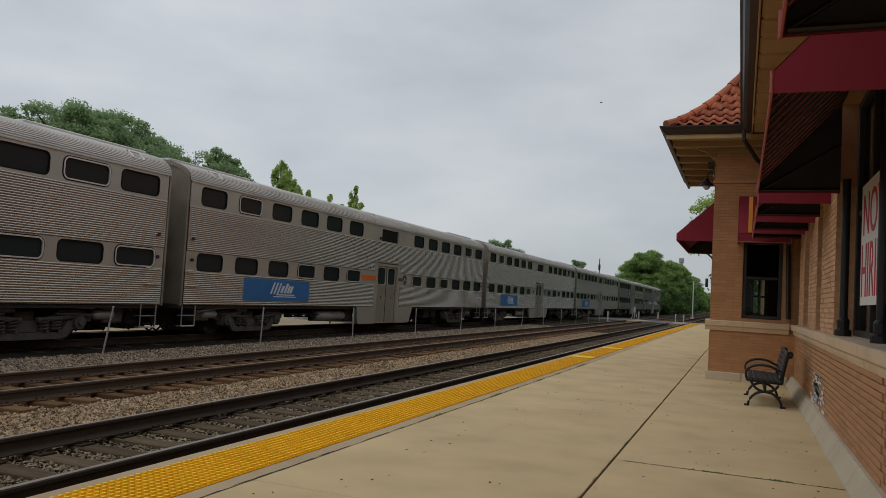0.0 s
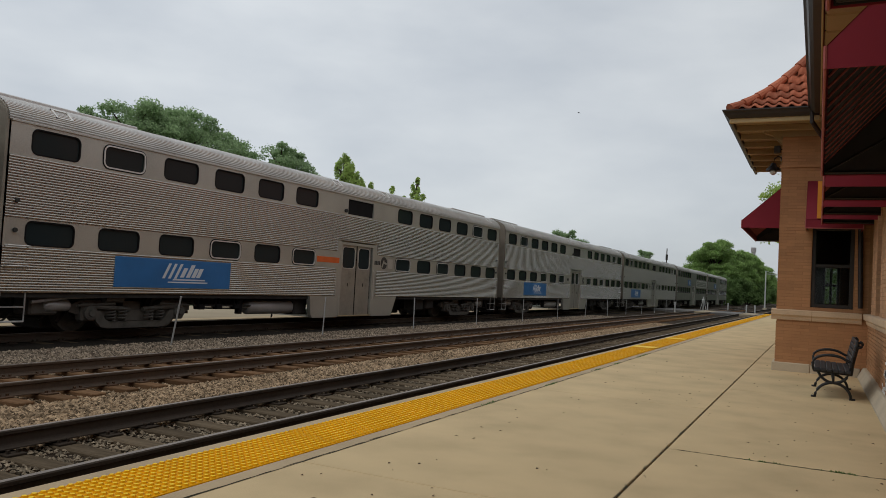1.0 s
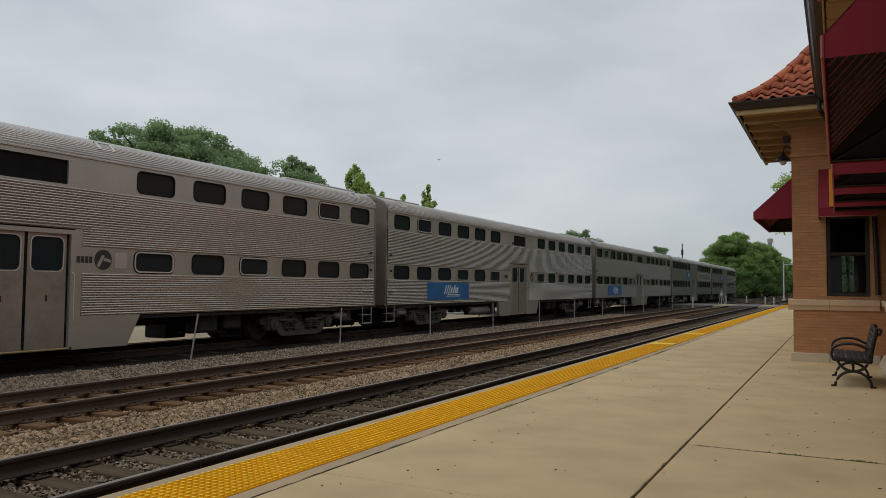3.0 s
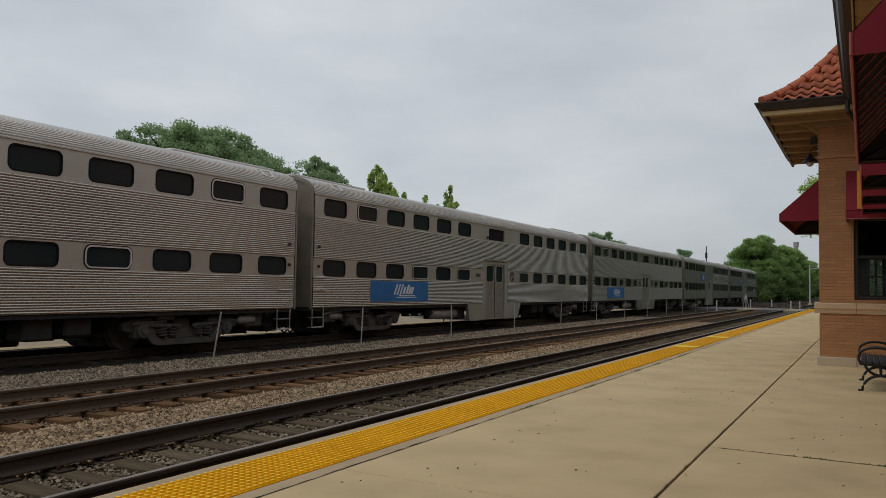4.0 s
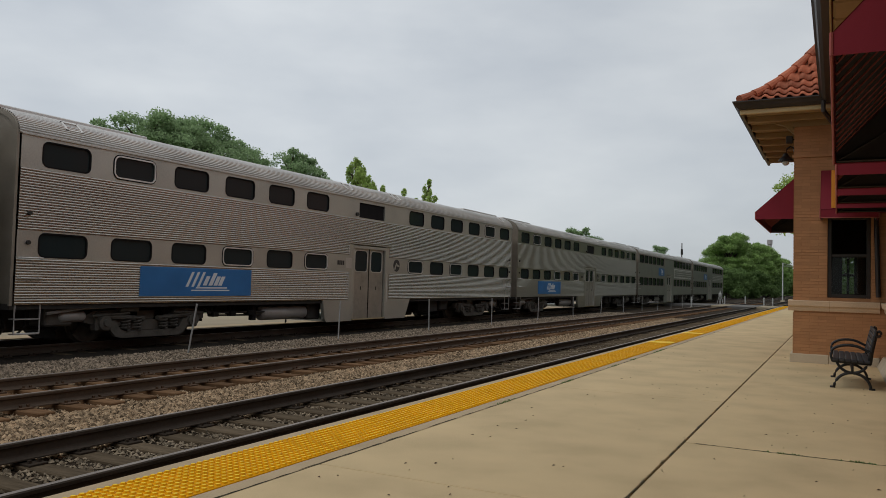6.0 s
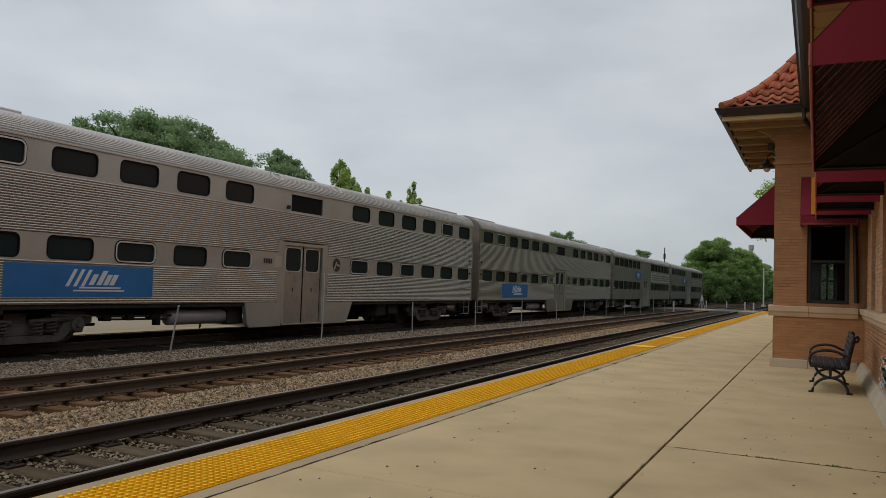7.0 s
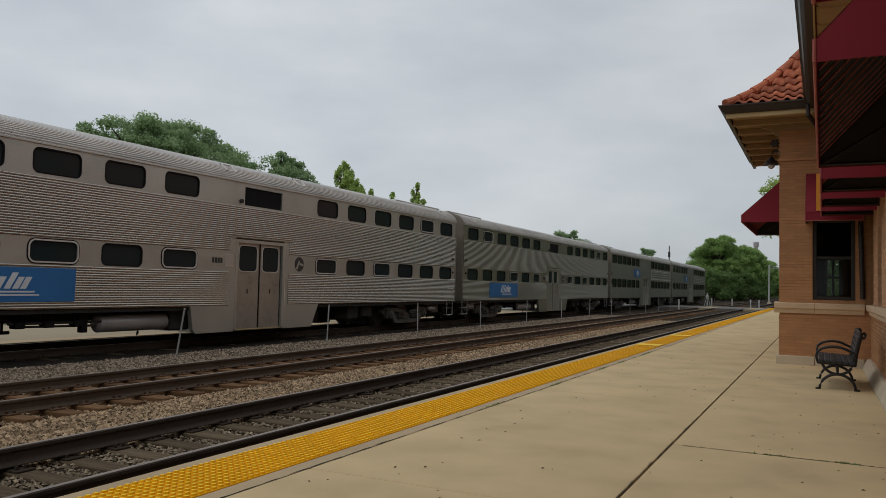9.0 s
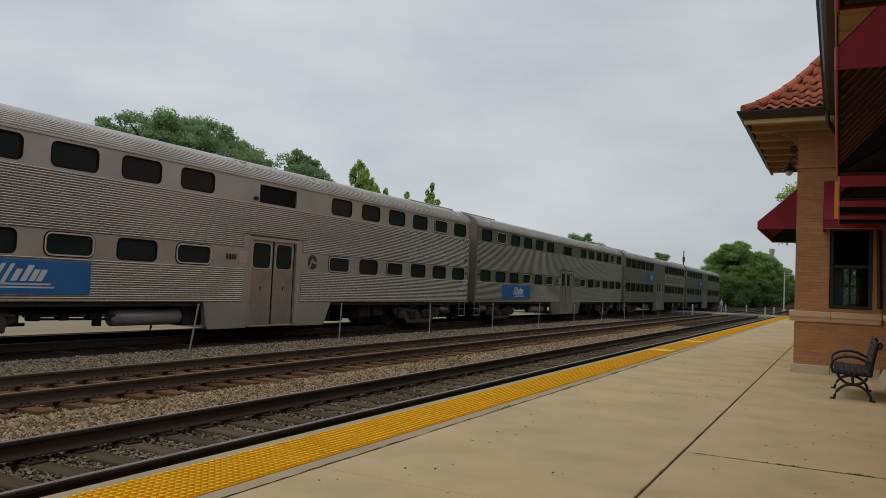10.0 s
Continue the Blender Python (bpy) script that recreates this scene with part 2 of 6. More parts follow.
# Leaf green made paler and bluer to hold the haze of distance.
M["leaf"] = foliage("hazy_summer_leaf", (0.335, 0.455, 0.235), 0.5)
M["leaf_row"] = foliage("bright_summer_leaf", (0.33, 0.47, 0.16), 0.48)
# Darker olive copy of the steel: grazing reflection of trees put into colour.
M["steel_olive"] = material("reflection_olive_stainless", (0.41, 0.39, 0.315), 0.32, 0.75, vary=0.16, scale=0.8, fine=30, bump=0.04, stretch=(1, 0.25, 2))
M["leaf_light"] = foliage("fresh_leaf", (0.42, 0.54, 0.17), 0.55)
M["leaf_dark"] = foliage("shaded_leaf", (0.17, 0.26, 0.09), 0.4)
M["pane"] = glass("clear_window_glass", (0.62, 0.68, 0.64), 1.0, 0.02, 0.3)


# ---- mesh helpers ----
def box(bm, x0, x1, y0, y1, z0, z1, m=None):
    vs = [bm.verts.new(Vector((x, y, z)) if m is None else m @ Vector((x, y, z))) for x in (x0, x1) for y in (y0, y1) for z in (z0, z1)]
    for a in ((0, 1, 3, 2), (4, 6, 7, 5), (0, 4, 5, 1), (2, 3, 7, 6), (0, 2, 6, 4), (1, 5, 7, 3)):
        bm.faces.new([vs[i] for i in a])
    return vs


def bev_box(bm, x0, x1, y0, y1, z0, z1, r=0.01, seg=1):
    t = bmesh.new()
    box(t, x0, x1, y0, y1, z0, z1)
    bmesh.ops.bevel(t, geom=t.edges[:], offset=r, segments=seg, affect="EDGES")
    join(bm, t)


def join(bm, other):
    me = bpy.data.meshes.new("tmp")
    other.to_mesh(me)
    other.free()
    bm.from_mesh(me)
    bpy.data.meshes.remove(me)


def tube(bm, pts, r, n=8, cap=True):
    """A round bar through the points; r may be one radius or one for each point."""
    rings = []
    pts = [Vector(p) for p in pts]
    for i, p in enumerate(pts):
        d = (pts[min(i + 1, len(pts) - 1)] - pts[max(i - 1, 0)]).normalized()
        up = Vector((0, 0, 1)) if abs(d.z) < 0.9 else Vector((1, 0, 0))
        a = d.cross(up).normalized()
        b = d.cross(a).normalized()
        rad = r[i] if isinstance(r, (list, tuple)) else r
        rings.append([bm.verts.new(p + rad * (math.cos(k * 2 * math.pi / n) * a + math.sin(k * 2 * math.pi / n) * b)) for k in range(n)])
    for q, w in zip(rings, rings[1:]):
        for k in range(n):
            bm.faces.new((q[k], q[(k + 1) % n], w[(k + 1) % n], w[k]))
    if cap:
        bm.faces.new(rings[0][::-1])
        bm.faces.new(rings[-1])


def sweep_y(bm, prof, y0, y1, closed=True, caps=True, steps=1):
    """A profile of (x, z) points drawn out along y."""
    rings = []
    for i in range(steps + 1):
        y = y0 + (y1 - y0) * i / steps
        rings.append([bm.verts.new((x, y, z)) for x, z in prof])
    k = len(prof)
    for q, w in zip(rings, rings[1:]):
        for i in range(k if closed else k - 1):
            bm.faces.new((q[i], q[(i + 1) % k], w[(i + 1) % k], w[i]))
    if closed and caps:
        bm.faces.new(rings[0][::-1])
        bm.faces.new(rings[-1])
    return rings


def ob_from(name, bm, mat, smooth=False):
    bmesh.ops.recalc_face_normals(bm, faces=bm.faces[:])
    me = bpy.data.meshes.new(name)
    bm.to_mesh(me)
    bm.free()
    me.materials.append(mat)
    if smooth:
        for p in me.polygons:
            p.use_smooth = True
    return new(name, me)


def part(name, bm, mat, parent, label="", smooth=False):
    ob = ob_from(name, bm, mat, smooth)
    ob.parent = parent
    if label:
        ob["label"] = label
    return ob


def share(name, mesh, parent, m=None):
    """One more piece on the same mesh."""
    ob = new(name, mesh)
    ob.parent = parent
    if m is not None:
        ob.matrix_basis = m
    return ob


def thing(name, label, category, group="", kind="", m=None):
    ob = tagged(new(name), label, category, group, kind)
    if m is not None:
        ob.matrix_basis = m
    return ob


def rounded(w, h, r, seg=4):
    """Corner points (u, v) of a rounded rectangle round the origin."""
    out = []
    for cx, cy, a0 in ((w / 2 - r, h / 2 - r, 0), (-w / 2 + r, h / 2 - r, 90), (-w / 2 + r, -h / 2 + r, 180), (w / 2 - r, -h / 2 + r, 270)):
        for i in range(seg + 1):
            a = radians(a0 + 90 * i / seg)
            out.append((cx + r * math.cos(a), cy + r * math.sin(a)))
    return out


# ---- ground, tracks ----
bm = bmesh.new()
nx, ny = 60, 60
xs = [-1500 + 3000 * (i / nx) for i in range(nx + 1)]
ys = [-1500 + 3500 * (i / ny) for i in range(ny + 1)]
gv = [[bm.verts.new((x, y, -0.85 + 0.12 * noise.noise(Vector((x * 0.01, y * 0.01, 0))))) for y in ys] for x in xs]
for i in range(nx):
    for j in range(ny):
        bm.faces.new((gv[i][j], gv[i + 1][j], gv[i + 1][j + 1], gv[i][j + 1]))
tagged(ob_from("ground", bm, M["earth"]), "grassy brown earth reaching to the horizon", "ground", kind="structure")


def uneven_bed(name, x0, x1, y0, y1, z, step, rough, mat, label):
    b = bmesh.new()
    n, k = max(2, int((x1 - x0) / step)), max(2, int((y1 - y0) / (step * 2)))
    rows = []
    for i in range(n + 1):
        x = x0 + (x1 - x0) * i / n
        rows.append([])
        for j in range(k + 1):
            y = y0 + (y1 - y0) * j / k
            f = noise.noise(Vector((x * 1.7, y * 1.7, 3))) + 0.6 * noise.noise(Vector((x * 6, y * 6, 8)))
            rows[-1].append(b.verts.new((x, y, z(x) + rough * f)))
    for i in range(n):
        for j in range(k):
            b.faces.new((rows[i][j], rows[i + 1][j], rows[i + 1][j + 1], rows[i][j + 1]))
    return tagged(ob_from(name, b, mat, True), label, "ballast", kind="structure")


def bed_height(x):
    """Ballast: up between the tracks, a little lower at the platform's foot."""
    return -0.415 + (0.02 if -8.4 < x < -7.0 else 0.0) - (0.05 if abs(x - TRACKS[1]) < 1.45 else 0.0) - (0.035 if abs(x - TRACKS[0]) < 1.3 else 0.0) + (0.05 if -13.4 < x < -11.2 else 0.0)


uneven_bed("ballast_bed", -17.55, -4.5, -6, 60, bed_height, 0.16, 0.022, M["ballast"], "ballast bed under the tracks, coloured dark as shade between the stones")
uneven_bed("ballast_bed", -30, -2.0, 60, 420, lambda x: -0.41, 1.6, 0.02, M["ballast"], "grey-brown crushed stone ballast running into the distance")


uneven_bed("ballast_bed", -17.4, -13.7, -8, 60, lambda x: -0.39, 0.25, 0.012, M["ballast_dark"], "ballast strip coloured black as the shade under the train")


def stones(name, x0, x1, y0, y1, count, size, mat, label, cribs=False):
    """Loose crushed stones, thinning out with distance."""
    rng = np.random.default_rng(int(abs(x0) * 10 + count))
    u = rng.random(count)
    yy = y0 + (y1 - y0) * u ** 1.5
    xx = x0 + (x1 - x0) * rng.random(count)
    if cribs:
        keep = np.abs((yy + 4 + 0.27) % 0.54 - 0.27) > 0.135
        xx, yy = xx[keep], yy[keep]
        count = len(xx)
    base = np.array([(1, 0, 0), (-1, 0, 0), (0, 1, 0), (0, -1, 0), (0, 0, 0.75), (0, 0, -0.75)], float)
    tri = np.array([(0, 2, 4), (2, 1, 4), (1, 3, 4), (3, 0, 4), (2, 0, 5), (1, 2, 5), (3, 1, 5), (0, 3, 5)])
    s = size * (0.6 + 0.9 * rng.random((count, 1, 1)))
    v = base[None] * s * (0.65 + 0.7 * rng.random((count, 6, 1))) + rng.normal(0, 0.22, (count, 6, 3)) * s
    a = rng.random(count) * 6.283
    c, sn = np.cos(a)[:, None], np.sin(a)[:, None]
    v = np.stack([v[..., 0] * c - v[..., 1] * sn, v[..., 0] * sn + v[..., 1] * c, v[..., 2]], -1)
    zz = np.array([bed_height(x) for x in xx]) + 0.008 + 0.022 * rng.random(count)
    v += np.stack([xx, yy, zz], -1)[:, None]
    f = (tri[None] + 6 * np.arange(count)[:, None, None]).reshape(-1, 3)
    me = bpy.data.meshes.new(name)
    me.from_pydata(v.reshape(-1, 3).tolist(), [], f.tolist())
    me.materials.append(mat)
    tagged(new(name, me), label, "ballast stones", kind="stuff")


stones("ballast_stones", -8.62, -6.7, 3.5, 45, 85000, 0.0235, M["stone"], "loose grey and tan crushed stones between the two tracks")
stones("ballast_stones", -13.3, -10.9, 7, 50, 48000, 0.0225, M["stone_grey"], "loose grey crushed stones along the row of posts")
stones("ballast_stones", -6.9, -4.6, 2.5, 34, 30000, 0.019, M["stone_dark"], "dark oily stones between the ties beside the platform", True)
stones("ballast_stones", -11.2, -8.7, 6, 44, 30000, 0.020, M["stone"], "brownish stones between the ties of the middle track", True)

RAIL = [(-0.07, -0.17), (0.07, -0.17), (0.07, -0.158), (0.018, -0.135), (0.01, -0.12), (0.01, -0.05), (0.034, -0.036), (0.036, -0.008), (0.028, 0), (-0.028, 0), (-0.036, -0.008), (-0.034, -0.036), (-0.01, -0.05), (-0.01, -0.12), (-0.018, -0.135), (-0.07, -0.158)]


def railway_track(x, tie_mat, rail_mat, label, y0, y1, pitch, shade, tie_z):
    t = thing("railway_track", label, "railway track", group="parallel tracks", kind="structure", m=pose(x, 0, RAIL_TOP))
    for s in (-1, 1):
        b = bmesh.new()
        sweep_y(b, [(px + s * 0.7525, pz) for px, pz in RAIL], y0, 420)
        r = part("rail", b, rail_mat, t)
        b = bmesh.new()
        box(b, s * 0.7525 - 0.026, s * 0.7525 + 0.026, y0, 420, 0.0005, 0.003)
        part("rail_head", b, M["rail_top"], r, "shiny worn running surface")
    b = bmesh.new()
    bev_box(b, -1.3, 1.3, -0.115, 0.115, -0.185 + tie_z - 0.12, -0.185 + tie_z, 0.012)
    tie = ob_from("tie", b, tie_mat)
    b = bmesh.new()
    for s in (-1, 1):
        bev_box(b, s * 0.7525 - 0.17, s * 0.7525 + 0.17, -0.095, 0.095, -0.185 + tie_z, -0.165 + tie_z, 0.004)
        for dx in (-0.1, 0.1):
            for dy in (-0.05, 0.05):
                box(b, s * 0.7525 + dx - 0.014, s * 0.7525 + dx + 0.014, dy - 0.014, dy + 0.014, -0.17 + tie_z, -0.135 + tie_z)
    plates = ob_from("tie_plate", b, M["plate" if shade else "plate_dark"])
    rng = random.Random(int(-x * 10))
    n = int((y1 - y0) / pitch)
    for i in range(n):
        m = pose(rng.uniform(-0.05, 0.05), y0 + i * pitch + rng.uniform(-0.04, 0.04), rng.uniform(-0.012, 0.004), 0, 0, rng.uniform(-1.2, 1.2))
        o = tie if i == 0 else new("tie", tie.data)
        o.parent, o.matrix_basis = t, m
        if y0 + i * pitch < 60:
            p = plates if i == 0 else new("tie_plate", plates.data)
            p.parent, p.matrix_basis = o, Matrix()
    return t


railway_track(TRACKS[0], M["tie"], M["rail_dark"], "dark steel rails on blackened wooden ties beside the platform", -4, 112, 0.54, 0, -0.012)
railway_track(TRACKS[1], M["tie_brown"], M["rail"], "rusty steel rails on weathered brown wooden ties", -4, 112, 0.54, 1, 0.012)
railway_track(TRACKS[2], M["tie"], M["rail_dark"], "dark rails in shadow under the standing train", -14, 112, 0.54, 0, 0.0)

# ---- platforms ----
platform = thing("platform", "worn tan concrete station platform with a yellow tactile edge", "platform", kind="structure")
b = bmesh.new()
box(b, -4.225, 0.95, -6, 75, -0.8, -0.035)
part("base", b, M["kerb"], platform, "dark-stained concrete platform body")
b = bmesh.new()
sweep_y(b, [(-4.285, -0.11), (-4.285, -0.012), (-4.273, 0), (-4.155, 0), (-4.155, -0.03), (-4.05, -0.11)], -6, 75)
part("edge_coping", b, M["kerb"], platform, "pale concrete coping along the edge")
b = bmesh.new()
bev_box(b, -3.552, -3.402, -6, 75, -0.04, 0.0, 0.006)
part("edge_band", b, M["kerb"], platform)
b = bmesh.new()
box(b, -4.155, 0.95, -6, 75, -0.036, -0.022)
part("joint_filler", b, M["joint"], platform, "dark dirt in the joints")


def slab_row(x0, x1, first, pitch, gap):
    y = first
    while y < 75:
        b = bmesh.new()
        y1 = min(y + pitch, 75)
        bev_box(b, x0 + gap, x1 - gap, y + 0.006, y1 - 0.006, -0.034, 0.0, 0.006)
        part("slab", b, M["concrete"], platform)
        y += pitch


slab_row(-3.402, -1.205, -11.02, 5.24, 0.006)
slab_row(-1.205, 0.80, -8.46, 5.2, 0.010)

# tactile panels with rows of small domes
b = bmesh.new()
bev_box(b, 0.003, 0.593, 0.002, 1.218, -0.03, 0.004, 0.003)
for i in range(10):
    for j in range(20):
        cx, cy = 0.032 + i * 0.0585, 0.03 + j * 0.061
        lo = [b.verts.new((cx + 0.024 * math.cos(k * math.pi / 3), cy + 0.024 * math.sin(k * math.pi / 3), 0.0045)) for k in range(6)]
        hi = [b.verts.new((cx + 0.016 * math.cos(k * math.pi / 3), cy + 0.016 * math.sin(k * math.pi / 3), 0.015)) for k in range(6)]
        for k in range(6):
            b.faces.new((lo[k], lo[(k + 1) % 6], hi[(k + 1) % 6], hi[k]))
        # Dome tops in brighter yellow: cleaner than the base, plus a painted sky highlight.
        b.faces.new(hi).material_index = 1
panel = part("tactile_panel", b, M["yellow"], platform, "yellow tactile warning panel with raised domes")
panel.data.materials.append(M["yellow_bright"])
panel.matrix_basis = pose(-4.149, -1.0, 0)
for i in [-4, -3, -2, -1] + list(range(1, 62)):
    o = share("tactile_panel", panel.data, platform, pose(-4.149, -1.0 + 1.22 * i, 0))
    o["label"] = "yellow tactile warning panel with raised domes"
for y in (19.2, 23.9):
    b = bmesh.new()
    bev_box(b, -4.145, -3.56, y, y + 0.55, 0.0185, 0.021, 0.001)
    part("replacement_strip", b, M["yellow_bright"], platform, "newer bright yellow strip across the edge")

# weeds and dirt in the joints
rng = random.Random(5)
b = bmesh.new()
for i in range(420):
    if rng.random() < 0.78:
        x, y = -3.40 + rng.uniform(-0.02, 0.02), rng.choice((8.3, 10.6, 13.2, 14.6, 16.6, 17.2)) + rng.gauss(0, 0.16)
    else:
        x, y = rng.choice((-0.35, 0.18, 0.22)) + rng.gauss(0, 0.07), 7.14 + rng.gauss(0, 0.008)
    h, a = rng.uniform(0.005, 0.02), rng.uniform(0, 6.28)
    w = rng.uniform(0.006, 0.014)
    p = Vector((x, y, 0.0))
    e = Vector((math.cos(a), math.sin(a), 0))
    vs = [b.verts.new(p - e * w), b.verts.new(p + e * w), b.verts.new(p + Vector((e.y, -e.x, 0)) * h * 0.6 + Vector((0, 0, h)))]
    b.faces.new(vs)
tagged(ob_from("weeds", b, M["leaf_dark"]), "tiny weeds growing out of the platform joints", "weeds", kind="stuff")
b = bmesh.new()
for i in range(150):
    x, y = rng.uniform(-3.2, 0.6), 3.6 + 15 * rng.random() ** 1.4
    a, s = rng.uniform(0, 6.28), rng.uniform(0.008, 0.024)
    e, f = Vector((math.cos(a), math.sin(a), 0)), Vector((-math.sin(a), math.cos(a), 0))
    p = Vector((x, y, 0.003))
    vs = [b.verts.new(p + e * s), b.verts.new(p + f * s * 0.35 + Vector((0, 0, 0.006))), b.verts.new(p - e * s), b.verts.new(p - f * s * 0.35)]
    b.faces.new(vs)
tagged(ob_from("fallen_leaves", b, M["plate"]), "small dry brown leaves scattered on the platform", "leaves", kind="stuff")

b = bmesh.new()
for i in range(900):
    line = rng.random()
    if line < 0.6:
        x, y = -1.205 + rng.gauss(0, 0.005), 3.5 + 22 * rng.random() ** 1.6
        w, h = rng.uniform(0.004, 0.010), rng.uniform(0.01, 0.05)
    elif line < 0.85:
        x, y = -3.402 + rng.gauss(0, 0.006), 3.5 + 26 * rng.random() ** 1.4
        w, h = rng.uniform(0.003, 0.006), rng.uniform(0.08, 0.3)
    else:
        x, y = rng.uniform(-1.15, 0.7), 7.14 + rng.gauss(0, 0.006)
        w, h = rng.uniform(0.02, 0.06), rng.uniform(0.003, 0.007)
    k = rng.randrange(5, 8)
    vs = [b.verts.new((x + w * rng.uniform(0.6, 1) * math.cos(6.283 * i / k), y + h * rng.uniform(0.6, 1) * math.sin(6.283 * i / k), 0.0015)) for i in range(k)]
    top = b.verts.new((x, y, 0.004))
    for i in range(k):
        b.faces.new((vs[i], vs[(i + 1) % k], top))
tagged(ob_from("joint_dirt", b, M["moss"]), "dark dirt and moss packed along the platform joints", "dirt", kind="stuff")

far_platform = thing("far_platform", "pale concrete platform on the other side of the train", "platform", kind="structure")
b = bmesh.new()
bev_box(b, -24, -17.5, -25, 74, -0.37, -0.27, 0.02)
part("slab", b, M["far_concrete"], far_platform)
b = bmesh.new()
bev_box(b, -18.15, -17.47, -25, 74, -0.40, -0.266, 0.006)
part("edge_strip", b, M["kerb"], far_platform, "tan painted platform edge")
b = bmesh.new()
box(b, -24, -17.6, -25, 74, -0.8, -0.37)
part("footing", b, M["under"], far_platform)

# level crossing at the platform's end
crossing = thing("level_crossing", "pale worn road crossing over the tracks", "level crossing", kind="structure")
b = bmesh.new()
for x0, x1 in ((-60, -16.5), (-14.9, -10.72), (-9.14, -6.72), (-5.12, 30)):
    bev_box(b, x0, x1, 76, 85, -0.7, -0.195, 0.02)
part("road_surface", b, M["asphalt"], crossing)
b = bmesh.new()
for cx in TRACKS:
    bev_box(b, cx - 0.66, cx + 0.66, 76.3, 84.7, -0.5, -0.2, 0.02)
part("crossing_panels", b, M["far_concrete"], crossing, "pale concrete panels between the rails")


def bollard(x, y):
    t = thing("bollard", "short white-painted post at the level crossing", "bollard", group="white posts at the crossing", m=pose(x, y, -0.42))
    b = bmesh.new()
    tube(b, [(0, 0, 0), (0, 0, 0.95), (0, 0, 1.0)], [0.075, 0.075, 0.045], 10)
    part("shaft", b, M["pale"], t)
    b = bmesh.new()
    tube(b, [(0, 0, 0), (0, 0, 0.05)], 0.12, 10)
    part("base", b, M["plinth"], t)


for x, y in ((-11.3, 92), (-9.6, 97), (-6.85, 88), (-6.0, 88), (-12.2, 75.2)):
    bollard(x, y)


def signal_mast(x, y, h, arm):
    t = thing("signal_mast", "pale steel railway signal mast with a bracket", "signal mast", m=pose(x, y, -0.45))
    b = bmesh.new()
    tube(b, [(0, 0, 0), (0, 0, h)], [0.11, 0.08], 8)
    part("mast", b, M["pale"], t)
    b = bmesh.new()
    box(b, -0.3, 0.3, -0.3, 0.3, 0, 0.35)
    part("foundation", b, M["plinth"], t)
    if arm:
        b = bmesh.new()
        tube(b, [(0, 0, h - 0.5), (arm, 0, h - 0.5)], 0.05, 6)
        tube(b, [(0, 0, h - 0.1), (arm, 0, h - 0.5)], 0.03, 6)
        part("bracket_arm", b, M["pale"], t)
        head = bmesh.new()
        bev_box(head, arm - 0.22, arm + 0.22, -0.1, 0.1, h - 0.9, h + 0.5, 0.04)
        hd = part("signal_head", head, M["black"], t, "black signal head")
        for k in range(3):
            l = bmesh.new()
            tube(l, [(arm, -0.1, h - 0.65 + 0.42 * k), (arm, -0.22, h - 0.65 + 0.42 * k)], 0.1, 8)
            part("lens_hood", l, M["black"], hd)
    return t


signal_mast(-7.5, 131, 6.2, 2.0)

gate = thing("crossing_gate", "white crossing gate mechanism with its raised mast", "crossing gate", m=pose(-12.3, 96, -0.42))
b = bmesh.new()
tube(b, [(0, 0, 0), (0, 0, 1.6)], 0.07, 8)
part("mast", b, M["pale"], gate)
b = bmesh.new()
bev_box(b, -0.16, 0.16, -0.2, 0.2, 0.85, 1.3, 0.05)
part("mechanism_case", b, M["pale"], gate, "white gate mechanism case")
b = bmesh.new()
tube(b, [(-0.35, 0, 0), (-0.05, 0, 1.2)], 0.04, 6)
tube(b, [(0.35, 0, 0), (0.05, 0, 1.2)], 0.04, 6)
part("brace", b, M["pale"], gate)

# thin posts along the far side of the middle track
POSTS = ((12.36, 0.23, 3), (18.05, 0.04, 1), (23.5, -0.02, 0), (28.95, -0.01, 0), (34.4, 0.03, 0), (39.9, -0.02, 0), (45.3, 0.06, 0), (50.8, -0.02, 0), (56.3, 0, 0), (61.8, 0.02, 0), (67.3, 0, 0), (72.8, 0, 0))
for y, lean, back in POSTS:
    t = thing("fence_post", "thin leaning galvanised fence post in the ballast" if lean > 0.1 else "thin upright galvanised fence post in the ballast", "post", group="posts between the tracks", m=pose(-12.6, y, -0.42))
    b = bmesh.new()
    tube(b, [(0, 0, -0.1), (lean, 0, 1.14)], 0.019, 8)
    part("tube", b, M["post"], t)
    b = bmesh.new()
    tube(b, [(lean, 0, 1.135), (lean * 1.02, 0, 1.16)], 0.023, 8)
    part("cap", b, M["post"], t)

# ---- the train ----
CAR = 25.95
SPACING = 26.1   # from one car's end to the next car's same end
PITCH = 1.715
ROWS = [1.37 + PITCH * i for i in range(6)] + [16.12 + PITCH * i for i in range(6)]
WIDE_ROWS = [1.42 + 1.67 * i for i in range(6)] + [16.27 + 1.67 * i for i in range(6)]
BRIGHT_UP, BRIGHT_LOW = {1, 10}, {3, 5, 6, 8}


def flutes(bm, y0, y1, z0, z1, n, x=0.0, depth=0.022):
    """Half-round fluting along the car's side."""
    prof = []
    h = (z1 - z0) / n
    for i in range(n):
        for k, d in ((0.0, 0.0), (0.12, 0.0), (0.24, 0.75), (0.44, 1.0), (0.68, 1.0), (0.88, 0.75)):
            prof.append((x + depth * d - 0.004, z0 + h * (i + k)))
    prof.append((x - 0.004, z1))
    sweep_y(bm, prof, y0, y1, closed=False)


